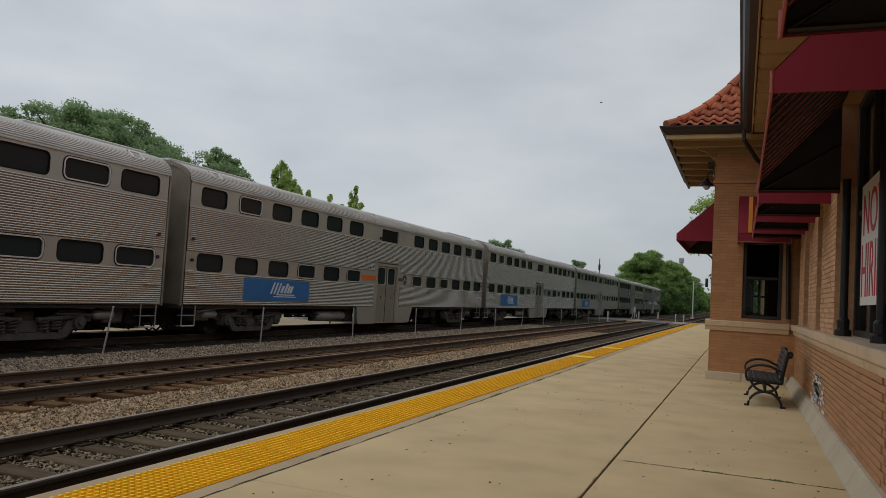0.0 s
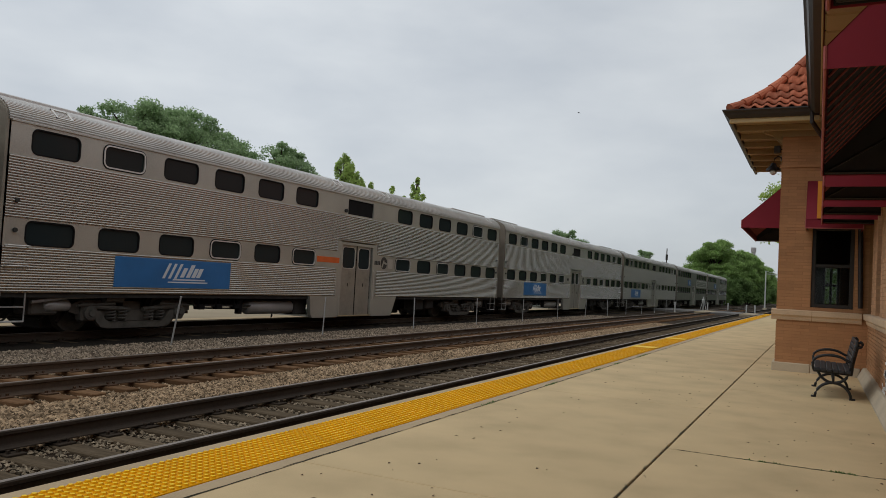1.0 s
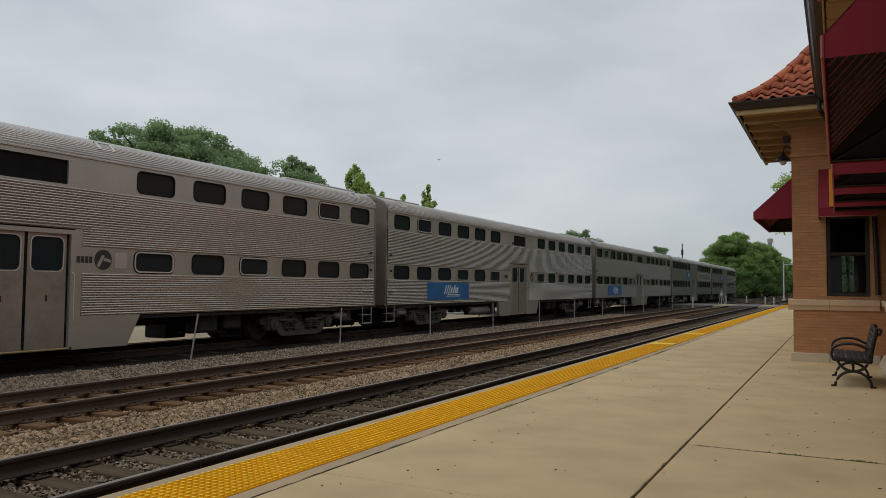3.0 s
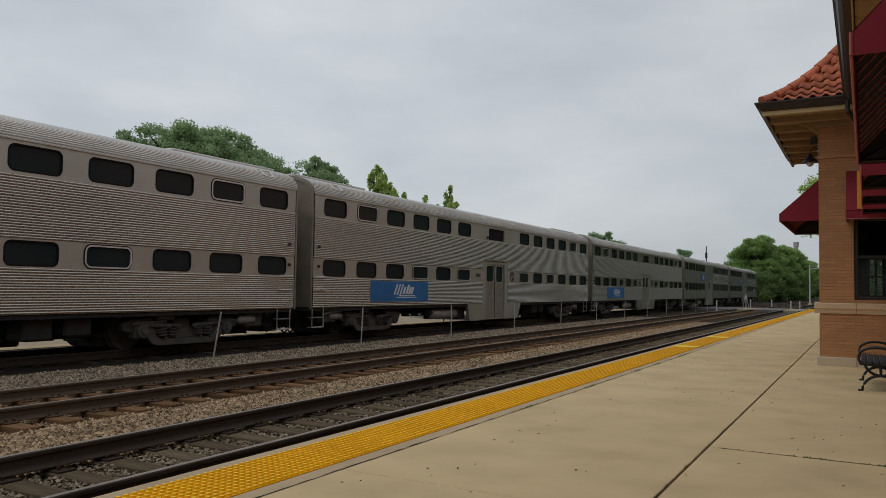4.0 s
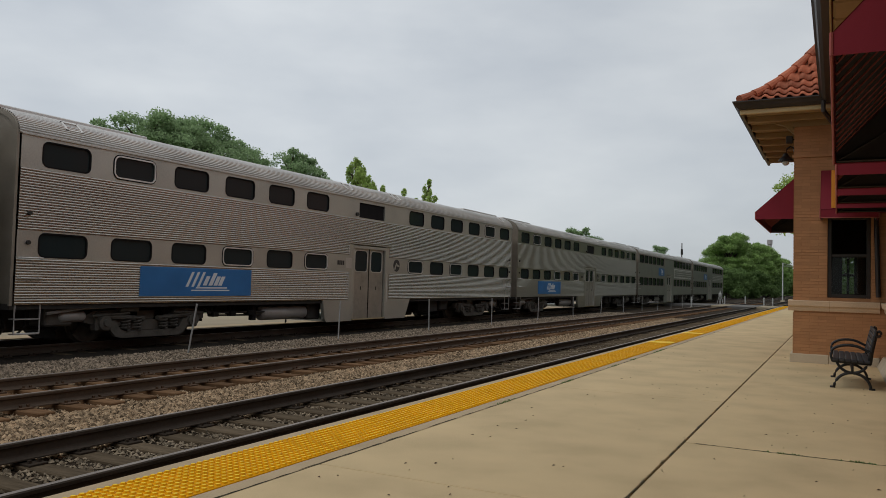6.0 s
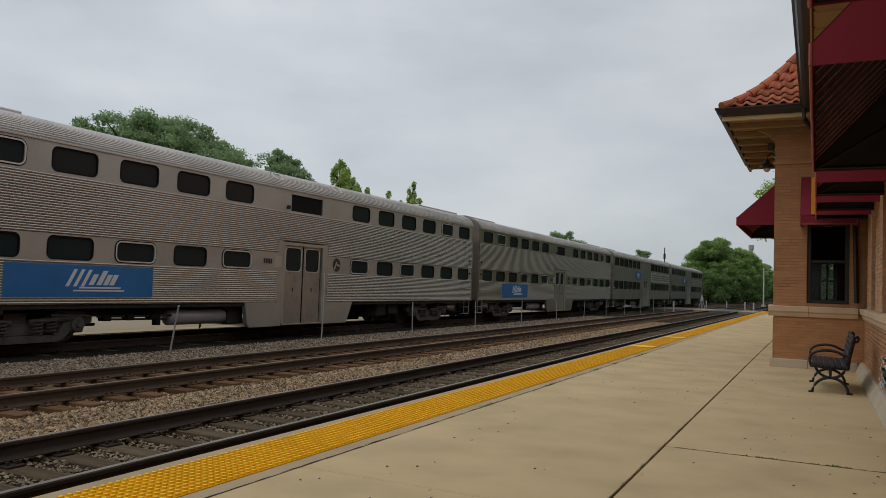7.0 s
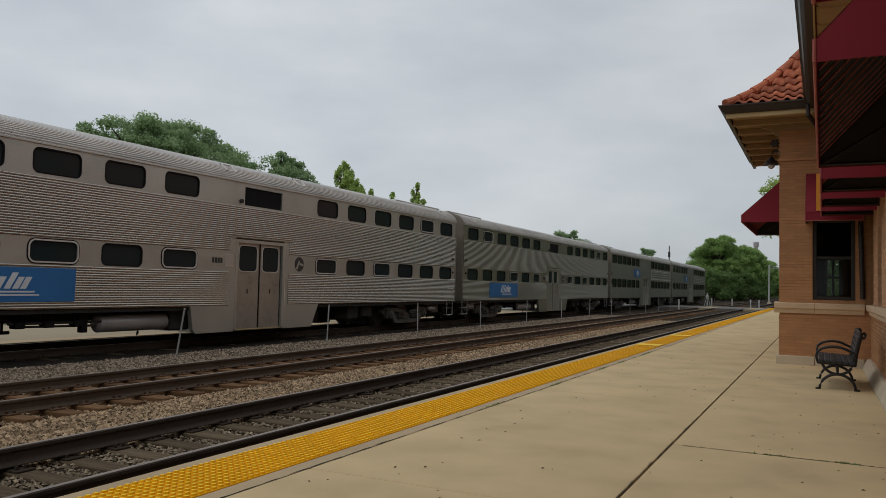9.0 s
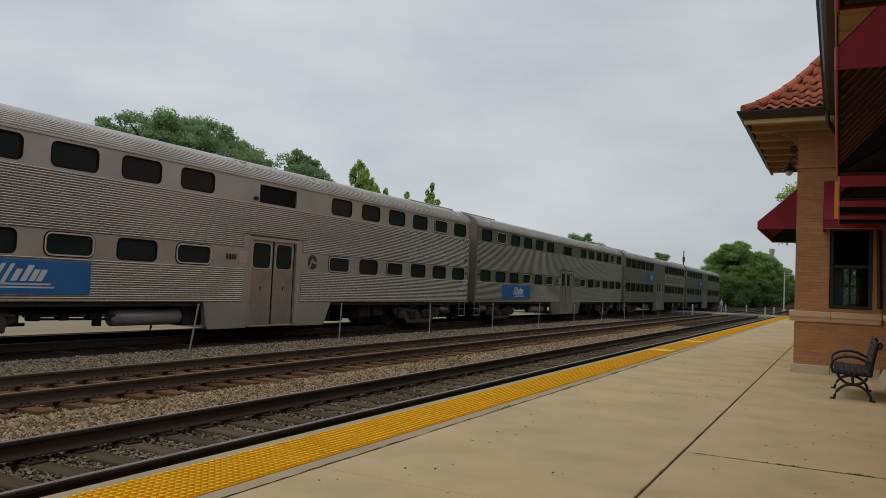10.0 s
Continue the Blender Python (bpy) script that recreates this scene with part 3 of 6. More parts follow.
def pierced_band(bm, y0, y1, z0, z1, holes, x=0.0, reveal=0.045):
    """A plain side sheet with rounded window openings that go through it. holes: (centre y, centre z, width, height)."""
    cuts = [y0] + [(a[0] + b[0]) / 2 for a, b in zip(holes, holes[1:])] + [y1]
    for (cy, cz, w, h), c0, c1 in zip(holes, cuts, cuts[1:]):
        inner, outer = rounded(w, h, 0.13), []
        for u, v in inner:
            lim = [((c1 - cy) / u) if u > 1e-6 else ((c0 - cy) / u if u < -1e-6 else 9e9), ((z1 - cz) / v) if v > 1e-6 else ((z0 - cz) / v if v < -1e-6 else 9e9)]
            k = min(lim)
            outer.append((u * k, v * k))
        vi = [bm.verts.new((x, cy + u, cz + v)) for u, v in inner]
        vo = [bm.verts.new((x, cy + u, cz + v)) for u, v in outer]
        vr = [bm.verts.new((x - reveal, cy + u, cz + v)) for u, v in inner]
        k = len(inner)
        for i in range(k):
            j = (i + 1) % k
            bm.faces.new((vi[i], vi[j], vo[j], vo[i]))
            bm.faces.new((vi[i], vr[i], vr[j], vi[j]))
            a, b = outer[i], outer[j]
            on_u = lambda p: abs(p[0] - (c1 - cy)) < 1e-4 or abs(p[0] - (c0 - cy)) < 1e-4
            on_v = lambda p: abs(p[1] - (z1 - cz)) < 1e-4 or abs(p[1] - (z0 - cz)) < 1e-4
            if (on_u(a) and on_v(b) and not (on_v(a) or on_u(b))) or (on_v(a) and on_u(b) and not (on_u(a) or on_v(b))):
                corner = (a[0], b[1]) if on_u(a) else (b[0], a[1])
                bm.faces.new((vo[i], vo[j], bm.verts.new((x, cy + corner[0], cz + corner[1]))))


def ring(bm, cy, cz, w, h, r, width, x0, x1):
    """A rounded frame standing proud of the side from x0 to x1."""
    a = [bm.verts.new((x1, cy + u, cz + v)) for u, v in rounded(w, h, r)]
    b = [bm.verts.new((x1, cy + u, cz + v)) for u, v in rounded(w - 2 * width, h - 2 * width, max(0.02, r - width))]
    c = [bm.verts.new((x0, cy + u, cz + v)) for u, v in rounded(w, h, r)]
    d = [bm.verts.new((x0, cy + u, cz + v)) for u, v in rounded(w - 2 * width, h - 2 * width, max(0.02, r - width))]
    k = len(a)
    for i in range(k):
        j = (i + 1) % k
        bm.faces.new((a[i], a[j], b[j], b[i]))
        bm.faces.new((a[i], c[i], c[j], a[j]))
        bm.faces.new((b[i], b[j], d[j], d[i]))


def pane_mesh(bm, cy, cz, w, h, r, x):
    f = [bm.verts.new((x, cy + u, cz + v)) for u, v in rounded(w, h, r)]
    g = [bm.verts.new((x - 0.012, cy + u, cz + v)) for u, v in rounded(w, h, r)]
    bm.faces.new(f)
    bm.faces.new(g[::-1])
    for i in range(len(f)):
        j = (i + 1) % len(f)
        bm.faces.new((f[i], g[i], g[j], f[j]))


def roof_profile(n=14):
    """Half-round shoulders that run into a nearly flat top; from the near eave to the far one."""
    pts = []
    for i in range(n + 1):
        a = math.pi * i / n
        pts.append((-1.6 + 1.6 * math.copysign(abs(math.cos(a)) ** 0.75, math.cos(a)), 4.24 + 0.60 * math.sin(a) ** 0.9))
    return pts


def window_sets(car, centres, cz, h, bright, w=1.2):
    for i, cy in enumerate(centres):
        b = bmesh.new()
        hh = h - (0.06 if i in bright else 0.0)
        if i in bright:
            ring(b, cy, cz, w + 0.04, hh + 0.06, 0.15, 0.032, 0.0, 0.022)
            fr = part("window_trim", b, M["bright"], car, "bright metal window trim")
            b = bmesh.new()
            ring(b, cy, cz, w + 0.085, hh + 0.105, 0.17, 0.022, 0.0, 0.012)
            part("window_gasket", b, M["gasket"], fr)
        else:
            ring(b, cy, cz, w + 0.02, h + 0.02, 0.14, 0.03, -0.03, 0.006)
            fr = part("window_gasket", b, M["gasket"], car)
        b = bmesh.new()
        pane_mesh(b, cy, cz, w + 0.02, h + 0.02, 0.13, -0.03)
        part("pane", b, M["tinted"], fr)


def bar_marks(name, parent, x, y0, z0, h, n, mat, w=0.075, gap=0.1):
    """Plain bars in place of a marking."""
    for i in range(n):
        b = bmesh.new()
        bev_box(b, x, x + 0.006, y0 + i * gap, y0 + i * gap + w, z0, z0 + h, 0.002)
        part(name, b, mat, parent)


def truck(car, cy):
    """A two-axle truck: side frames, springs, journal boxes, two wheelsets that turn."""
    b = bmesh.new()
    for s, x in ((1, -0.42), (-1, -2.78)):
        prof = [(-1.75, 0.62), (-1.5, 0.72), (-0.85, 0.74), (-0.6, 0.5), (0.6, 0.5), (0.85, 0.74), (1.5, 0.72), (1.75, 0.62), (1.75, 0.48), (1.45, 0.40), (0.95, 0.42), (0.55, 0.26), (-0.55, 0.26), (-0.95, 0.42), (-1.45, 0.40), (-1.75, 0.48)]
        f = [b.verts.new((x + 0.07, cy + u, v)) for u, v in prof]
        g = [b.verts.new((x - 0.07, cy + u, v)) for u, v in prof]
        b.faces.new(f)
        b.faces.new(g[::-1])
        for i in range(len(f)):
            j = (i + 1) % len(f)
            b.faces.new((f[i], g[i], g[j], f[j]))
    box(b, -2.75, -0.45, cy - 0.25, cy + 0.25, 0.42, 0.7)
    fr = part("truck_frame", b, M["truck"], car, "dusty cast steel truck frame")
    b = bmesh.new()
    prof = [(-1.16, 0.5), (-1.0, 0.5), (-0.86, 0.3), (-0.74, 0.25), (0.74, 0.25), (0.86, 0.3), (1.0, 0.5), (1.16, 0.5), (1.12, 0.28), (0.98, 0.14), (0.8, 0.1), (-0.8, 0.1), (-0.98, 0.14), (-1.12, 0.28)]
    f = [b.verts.new((-0.26, cy + u, v)) for u, v in prof]
    g = [b.verts.new((-0.36, cy + u, v)) for u, v in prof]
    b.faces.new(f)
    b.faces.new(g[::-1])
    for i in range(len(f)):
        j = (i + 1) % len(f)
        b.faces.new((f[i], g[i], g[j], f[j]))
    part("equalizer_bar", b, M["truck"], fr)
    for y in (-1.3, 1.3):
        b = bmesh.new()
        bev_box(b, -0.5, -0.26, cy + y - 0.2, cy + y + 0.2, 0.27, 0.68, 0.04)
        tube(b, [(-0.27, cy + y, 0.46), (-0.2, cy + y, 0.46), (-0.19, cy + y, 0.46)], [0.17, 0.16, 0.11], 16)
        tube(b, [(-0.2, cy + y, 0.46), (-0.15, cy + y, 0.46)], [0.09, 0.07], 12)
        part("journal_box", b, M["truck"], fr)
        for d in (-0.38, 0.38):
            b = bmesh.new()
            pts = [(-0.3 + 0.1 * math.cos(k * 0.8), cy + y * 0.42 + d * 0.42 + 0.1 * math.sin(k * 0.8), 0.27 + 0.0088 * k) for k in range(34)]
            tube(b, pts, 0.021, 5)
            part("coil_spring", b, M["truck"], fr)
        b = bmesh.new()
        tube(b, [(-0.3, cy + y * 0.15, 0.52), (-0.28, cy + y * 0.95, 0.6)], 0.06, 8)
        tube(b, [(-0.24, cy + y * 0.5, 0.66), (-0.24, cy + y * 1.25, 0.62)], 0.03, 6)
        part("brake_rod", b, M["truck"], fr)
    b = bmesh.new()
    tube(b, [(-0.25, cy - 0.95, 0.78), (-0.25, cy - 0.45, 0.78)], 0.1, 10)
    part("brake_cylinder", b, M["truck"], fr)


def wheelset():
    b = bmesh.new()
    for x in (-0.86, -2.34):
        prof = [(0.0, 0.08), (0.05, 0.14), (0.03, 0.2), (0.02, 0.34), (0.05, 0.40), (0.05, 0.455), (-0.07, 0.46), (-0.09, 0.485), (-0.1, 0.4), (-0.02, 0.33), (-0.03, 0.2), (-0.05, 0.14), (-0.05, 0.08)]
        n = 24
        rings = [[b.verts.new((x + u, r * math.cos(2 * math.pi * k / n), r * math.sin(2 * math.pi * k / n))) for u, r in prof] for k in range(n)]
        for k in range(n):
            q, w = rings[k], rings[(k + 1) % n]
            for i in range(len(prof) - 1):
                b.faces.new((q[i], q[i + 1], w[i + 1], w[i]))
        for k in range(6):
            a = 2 * math.pi * k / 6
            box(b, x + 0.02, x + 0.045, 0.26 * math.cos(a) - 0.02, 0.26 * math.cos(a) + 0.02, 0.26 * math.sin(a) - 0.02, 0.26 * math.sin(a) + 0.02)
    tube(b, [(-0.4, 0, 0), (-2.8, 0, 0)], 0.09, 10)
    return b


WHEELS = []


def common_parts(car):
    """Roof, ends, floor, gear below the floor, and the far side."""
    b = bmesh.new()
    fluted = []
    base = roof_profile(132)
    for i, (x, z) in enumerate(base):
        a = Vector(base[min(i + 1, 132)]) - Vector(base[max(i - 1, 0)])
        nrm = Vector((a.y, -a.x)).normalized()
        if nrm.y < 0:
            nrm = -nrm
        k = 0.03 * math.sin(math.pi * (i % 3) / 3) if 0 < i < 60 else 0.0
        fluted.append((x + nrm.x * k, z + nrm.y * k))
    sweep_y(b, fluted, 0.3, CAR - 0.3, closed=False, steps=1)
    part("roof", b, M["roof_steel"], car, "dull ribbed steel roof")
    prof = roof_profile()
    for y, s in ((0.3, -1), (CAR - 0.3, 1)):
        b = bmesh.new()
        vs = [b.verts.new((x, y, z)) for x, z in prof] + [b.verts.new((-3.2, y, 0.9)), b.verts.new((0.0, y, 0.9))]
        b.faces.new(vs)
        box(b, -2.1, -1.1, y - 0.26 if s < 0 else y, y if s < 0 else y + 0.26, 0.95, 3.1)
        part("end_sheet", b, M["end"], car, "grimy dark end sheet and gangway")
    for y in (0.26, CAR - 0.32):
        b = bmesh.new()
        full = [(0.012, 0.88)] + [(x, z + 0.012) for x, z in prof] + [(-3.212, 0.88)]
        for i in range(len(full) - 1):
            p, q = full[i], full[i + 1]
            box_pts = [(p[0], y, p[1]), (q[0], y, q[1]), (q[0], y + 0.06, q[1]), (p[0], y + 0.06, p[1])]
            lo = [b.verts.new(v) for v in box_pts]
            hi = [b.verts.new((v[0] * 0.97 - 0.045, v[1], 0.9 + (v[2] - 0.9) * 0.975)) for v in box_pts]
            b.faces.new(lo)
            b.faces.new(hi[::-1])
            for k in range(4):
                b.faces.new((lo[k], hi[k], hi[(k + 1) % 4], lo[(k + 1) % 4]))
        part("end_post", b, M["end"], car)
    b = bmesh.new()
    box(b, -3.2, -3.18, 0.3, CAR - 0.3, 0.9, 4.24)
    box(b, -3.15, -0.08, 0.35, CAR - 0.35, 0.92, 1.1)
    box(b, -3.1, -0.35, 0.4, CAR - 0.4, 2.6, 2.65)
    part("far_side_and_floor", b, M["end"], car)
    b = bmesh.new()
    box(b, -3.12, -0.06, 0.3, CAR - 0.3, 0.80, 0.915)
    part("underframe", b, M["under"], car, "black grimy underframe")
    b = bmesh.new()
    box(b, -1.9, -1.3, 5.6, CAR - 5.6, 0.55, 0.85)
    part("centre_sill", b, M["under"], car)
    b = bmesh.new()
    box(b, -1.75, -1.45, -0.05, CAR + 0.05, 0.62, 0.8)
    part("draw_beam", b, M["under"], car)
    for y0, y1 in ((-0.1, 6.3), (17.9, CAR - 0.1)):
        b = bmesh.new()
        y = y0
        k = 0
        while y < y1:
            bev_box(b, -2.3 + 0.1 * (k % 3), -1.5 + 0.12 * (k % 2), y, y + 0.72, 0.16 + 0.09 * (k % 3), 0.86, 0.04)
            y += 0.74
            k += 1
        tube(b, [(-1.0, y0, 0.34), (-1.0, y1, 0.38)], 0.04, 6)
        part("underfloor_gear", b, M["under"], car, "dark gear hanging under the floor")
    b = bmesh.new()
    bev_box(b, -1.78, -1.42, -0.22, 0.0, 0.58, 0.88, 0.03)
    part("coupler", b, M["truck"], car)
    b = bmesh.new()
    bev_box(b, -1.78, -1.42, CAR, CAR + 0.22, 0.58, 0.88, 0.03)
    part("coupler", b, M["truck"], car)
    for cy in (3.95, CAR - 3.95):
        truck(car, cy)
        for dy in (-1.3, 1.3):
            if "wheel" not in MESH:
                w = part("wheelset", wheelset(), M["truck"], car, smooth=False)
                MESH["wheel"] = w.data
            else:
                w = share("wheelset", MESH["wheel"], car)
            w.matrix_basis = pose(0, cy + dy, 0.46)
            WHEELS.append((w, cy + dy))
    # steps, hand irons and pipes at both ends
    for y0, y1 in ((0.42, 0.95), (CAR - 0.95, CAR - 0.42)):
        b = bmesh.new()
        tube(b, [(-0.05, y0, 0.92), (-0.05, y0, 0.33), (-0.05, y1, 0.33), (-0.05, y1, 0.92)], 0.02, 6)
        box(b, -0.22, -0.03, y0, y1, 0.31, 0.33)
        box(b, -0.22, -0.03, y0, y1, 0.6, 0.62)
        part("end_step", b, M["tank"], car, "pale grey steel step stirrup")
        for z in (1.42, 1.82):
            b = bmesh.new()
            tube(b, [(0.0, y0, z), (0.06, y0 + 0.02, z), (0.06, y1 - 0.05, z), (0.0, y1 - 0.02, z)], 0.014, 6)
            part("hand_iron", b, M["bright"], car)
        for z in (2.12, 2.7):
            b = bmesh.new()
            tube(b, [(0.0, (y0 + y1) / 2 - 0.1 * (1 if y0 < 5 else -1), z), (0.05, (y0 + y1) / 2 - 0.1 * (1 if y0 < 5 else -1), z)], 0.045, 8)
            part("marker_lamp", b, M["under"], car)
    b = bmesh.new()
    tube(b, [(-0.2, 1.2, 0.7), (-0.14, 2.0, 0.8), (-0.14, 3.5, 0.84), (-0.14, 8.3, 0.84)], 0.035, 6)
    part("air_pipe", b, M["tank"], car)
    b = bmesh.new()
    tube(b, [(-0.14, 17.2, 0.84), (-0.14, 22.6, 0.84), (-0.16, 23.6, 0.8)], 0.035, 6)
    for y in (18.1, 19.9, 21.6):
        bev_box(b, -0.19, -0.09, y, y + 0.12, 0.79, 0.89, 0.01)
    part("air_pipe", b, M["tank"], car)
    b = bmesh.new()
    tube(b, [(-0.3, 5.8, 0.6), (-0.3, 8.6, 0.58)], 0.03, 6)
    tube(b, [(-0.34, 5.7, 0.7), (-0.36, 6.1, 0.53), (-0.36, 7.9, 0.5)], 0.028, 6)
    part("brake_pipe", b, M["under"], car)
    for k, y in enumerate((5.9, 6.55, 7.25)):
        b = bmesh.new()
        bev_box(b, -0.42, -0.2, y, y + 0.22, 0.5, 0.64, 0.02)
        bev_box(b, -0.36, -0.26, y + 0.02, y + 0.06, 0.62, 0.82, 0.01)
        bev_box(b, -0.36, -0.26, y + 0.15, y + 0.19, 0.62, 0.82, 0.01)
        if k == 2:
            bev_box(b, -0.4, -0.25, y + 0.2, y + 0.36, 0.36, 0.8, 0.015)
        part("valve", b, M["gasket"], car)
    b = bmesh.new()
    tube(b, [(-0.45, 9.15, 0.34), (-0.45, 9.15, 0.27), (-0.45, 9.12, 0.22)], [0.02, 0.03, 0.015], 6)
    part("drain_cock", b, M["gasket"], car)
    # brake rigging, a cylinder and a hanging hose towards both ends
    for s, e in ((1, 0.0), (-1, CAR)):
        for k in range(5):
            b = bmesh.new()
            u = 0.55 + 0.42 * k
            tube(b, [(-0.75, e + s * u, 0.22 + 0.05 * (k % 2)), (-0.8, e + s * (u + 0.2), 0.42), (-0.8, e + s * (u + 0.42 * (k % 3) / 2), 0.86)], 0.03, 5)
            part("hanger_rod", b, M["under"], car)
        b = bmesh.new()
        bev_box(b, -2.9, -0.95, min(e + s * 0.4, e + s * 2.1), max(e + s * 0.4, e + s * 2.1), 0.36, 0.86, 0.04)
        bev_box(b, -1.95, -1.1, min(e + s * 2.1, e + s * 5.7), max(e + s * 2.1, e + s * 5.7), 0.06, 0.84, 0.04)
        part("end_gear", b, M["under"], car)
        b = bmesh.new()
        ys = (1.55, 1.62, 2.12, 2.2)
        tube(b, [(-0.34, e + s * u, 0.62) for u in ys], [0.05, 0.125, 0.125, 0.06], 12)
        part("brake_reservoir", b, M["tank"], car, "pale grey brake reservoir", smooth=True)
        b = bmesh.new()
        tube(b, [(-0.6, e + s * 0.5, 0.7), (-0.55, e + s * 0.3, 0.34), (-0.55, e + s * 0.05, 0.18), (-0.55, e - s * 0.12, 0.3), (-0.6, e - s * 0.16, 0.6)], 0.026, 6)
        part("air_hose", b, M["gasket"], car)
        b = bmesh.new()
        bev_box(b, -1.9, -0.82, min(e + s * 0.35, e + s * 4.1), max(e + s * 0.35, e + s * 4.1), 4.74, 4.895, 0.02)
        part("roof_duct", b, M["roof_steel"], car)
    b = bmesh.new()
    tube(b, [(-0.45, 7.92, 0.53), (-0.45, 8.0, 0.53), (-0.45, 9.9, 0.53), (-0.45, 9.98, 0.53)], [0.12, 0.2, 0.2, 0.12], 16)
    part("air_tank", b, M["tank"], car, "grey cylindrical air tank", smooth=True)
    for y, z, k in ((10.0, 0.3, "under"), (17.9, 0.35, "under"), (18.8, 0.4, "under"), (1.25, 0.42, "truck"), (CAR - 1.9, 0.42, "truck")):
        b = bmesh.new()
        bev_box(b, -0.85, -0.3, y, y + 0.65, z, 0.84, 0.04)
        part("equipment_box", b, M[k], car)
    # hatches on the roof's shoulder
    for y in (1.35, 11.5, 14.6, CAR - 1.6):
        b, lid = bmesh.new(), bmesh.new()
        i0, i1 = Vector((-0.075, 4.46)), Vector((-0.30, 4.66))
        d = (i1 - i0).normalized()
        nrm = Vector((-d.y, d.x))
        if nrm.y < 0:
            nrm = -nrm
        for o0, o1, a0, a1, hgt in ((0, 1, 0, 0.05, 0.05), (0, 1, 0.36, 0.41, 0.05), (0, 0.1, 0, 0.41, 0.05), (0.9, 1, 0, 0.41, 0.05), (0.1, 0.9, 0.05, 0.36, 0.018)):
            tgt = lid if hgt < 0.03 else b
            p, q = i0.lerp(i1, o0), i0.lerp(i1, o1)
            vs = []
            for s in (p, q):
                for yy in (y + a0, y + a1):
                    for hh in (0, hgt):
                        vs.append(tgt.verts.new((s.x + nrm.x * hh, yy, s.y + nrm.y * hh)))
            for a in ((0, 1, 3, 2), (4, 6, 7, 5), (0, 4, 5, 1), (2, 3, 7, 6), (0, 2, 6, 4), (1, 5, 7, 3)):
                tgt.faces.new([vs[k] for k in a])
        hatch = part("roof_hatch", b, M["bright"], car, "bright rim of a roof hatch")
        part("hatch_lid", lid, M["under"], hatch)
    b = bmesh.new()
    for k in range(2):
        bev_box(b, -1.9, -1.2, 20.5 + 1.9 * k, 22.0 + 1.9 * k, 4.78, 4.87, 0.03)
    part("roof_vent", b, M["roof_steel"], car)


MESH = {}


def door_pair(car, y0, y1, z0, z1):
    b = bmesh.new()
    box(b, -0.09, 0.012, y0 - 0.09, y0, z0, z1 + 0.09)
    box(b, -0.09, 0.012, y1, y1 + 0.09, z0, z1 + 0.09)
    box(b, -0.09, 0.012, y0, y1, z1, z1 + 0.09)
    box(b, -0.02, 0.03, y0 - 0.35, y1 + 0.45, z1 + 0.14, z1 + 0.165)
    part("door_frame", b, M["steel_plain"], car, "stainless door frame and drip rail")
    mid = (y0 + y1) / 2
    for a, c in ((y0 + 0.02, mid - 0.035), (mid + 0.035, y1 - 0.06)):
        b = bmesh.new()
        cy, w = (a + c) / 2, (c - a) * 0.83
        zc, h = z0 + 1.91, 0.70
        pierced_band(b, a, c, z0 + 1.4, z1, [(cy, zc, w, h)], x=-0.05, reveal=0.03)
        box(b, -0.08, -0.05, a, c, z0, z0 + 1.4)
        leaf = part("door_leaf", b, M["steel_door"], car, "worn stainless folding door leaf")
        b = bmesh.new()
        ring(b, cy, zc, w + 0.03, h + 0.03, 0.14, 0.022, -0.055, -0.04)
        part("window_trim", b, M["bright"], leaf, "bright rounded window trim")
        b = bmesh.new()
        pane_mesh(b, cy, zc, w + 0.02, h + 0.02, 0.13, -0.07)
        part("pane", b, M["tinted"], leaf)
        b = bmesh.new()
        bev_box(b, -0.05, -0.035, cy - 0.02, cy + 0.02, z0 + 0.95, z0 + 1.07, 0.006)
        part("lock_plate", b, M["under"], leaf)
    b = bmesh.new()
    box(b, -0.085, -0.06, mid - 0.036, mid + 0.036, z0, z1)
    box(b, -0.085, -0.07, y1 - 0.062, y1, z0, z1)
    part("door_seal", b, M["gasket"], car)
    b = bmesh.new()
    bev_box(b, -0.06, 0.02, y0 - 0.02, y1 + 0.02, z0 - 0.035, z0 - 0.012, 0.004)
    part("door_sill", b, M["cream"], car, "pale yellow door sill")
    b = bmesh.new()
    tube(b, [(0.0, y1 + 0.05, z0 + 1.55), (0.06, y1 + 0.06, z0 + 1.5), (0.06, y1 + 0.06, z0 + 0.55), (0.0, y1 + 0.05, z0 + 0.5)], 0.009, 6)
    part("hand_rail", b, M["bright"], car, "bright vertical hand rail beside the doors")


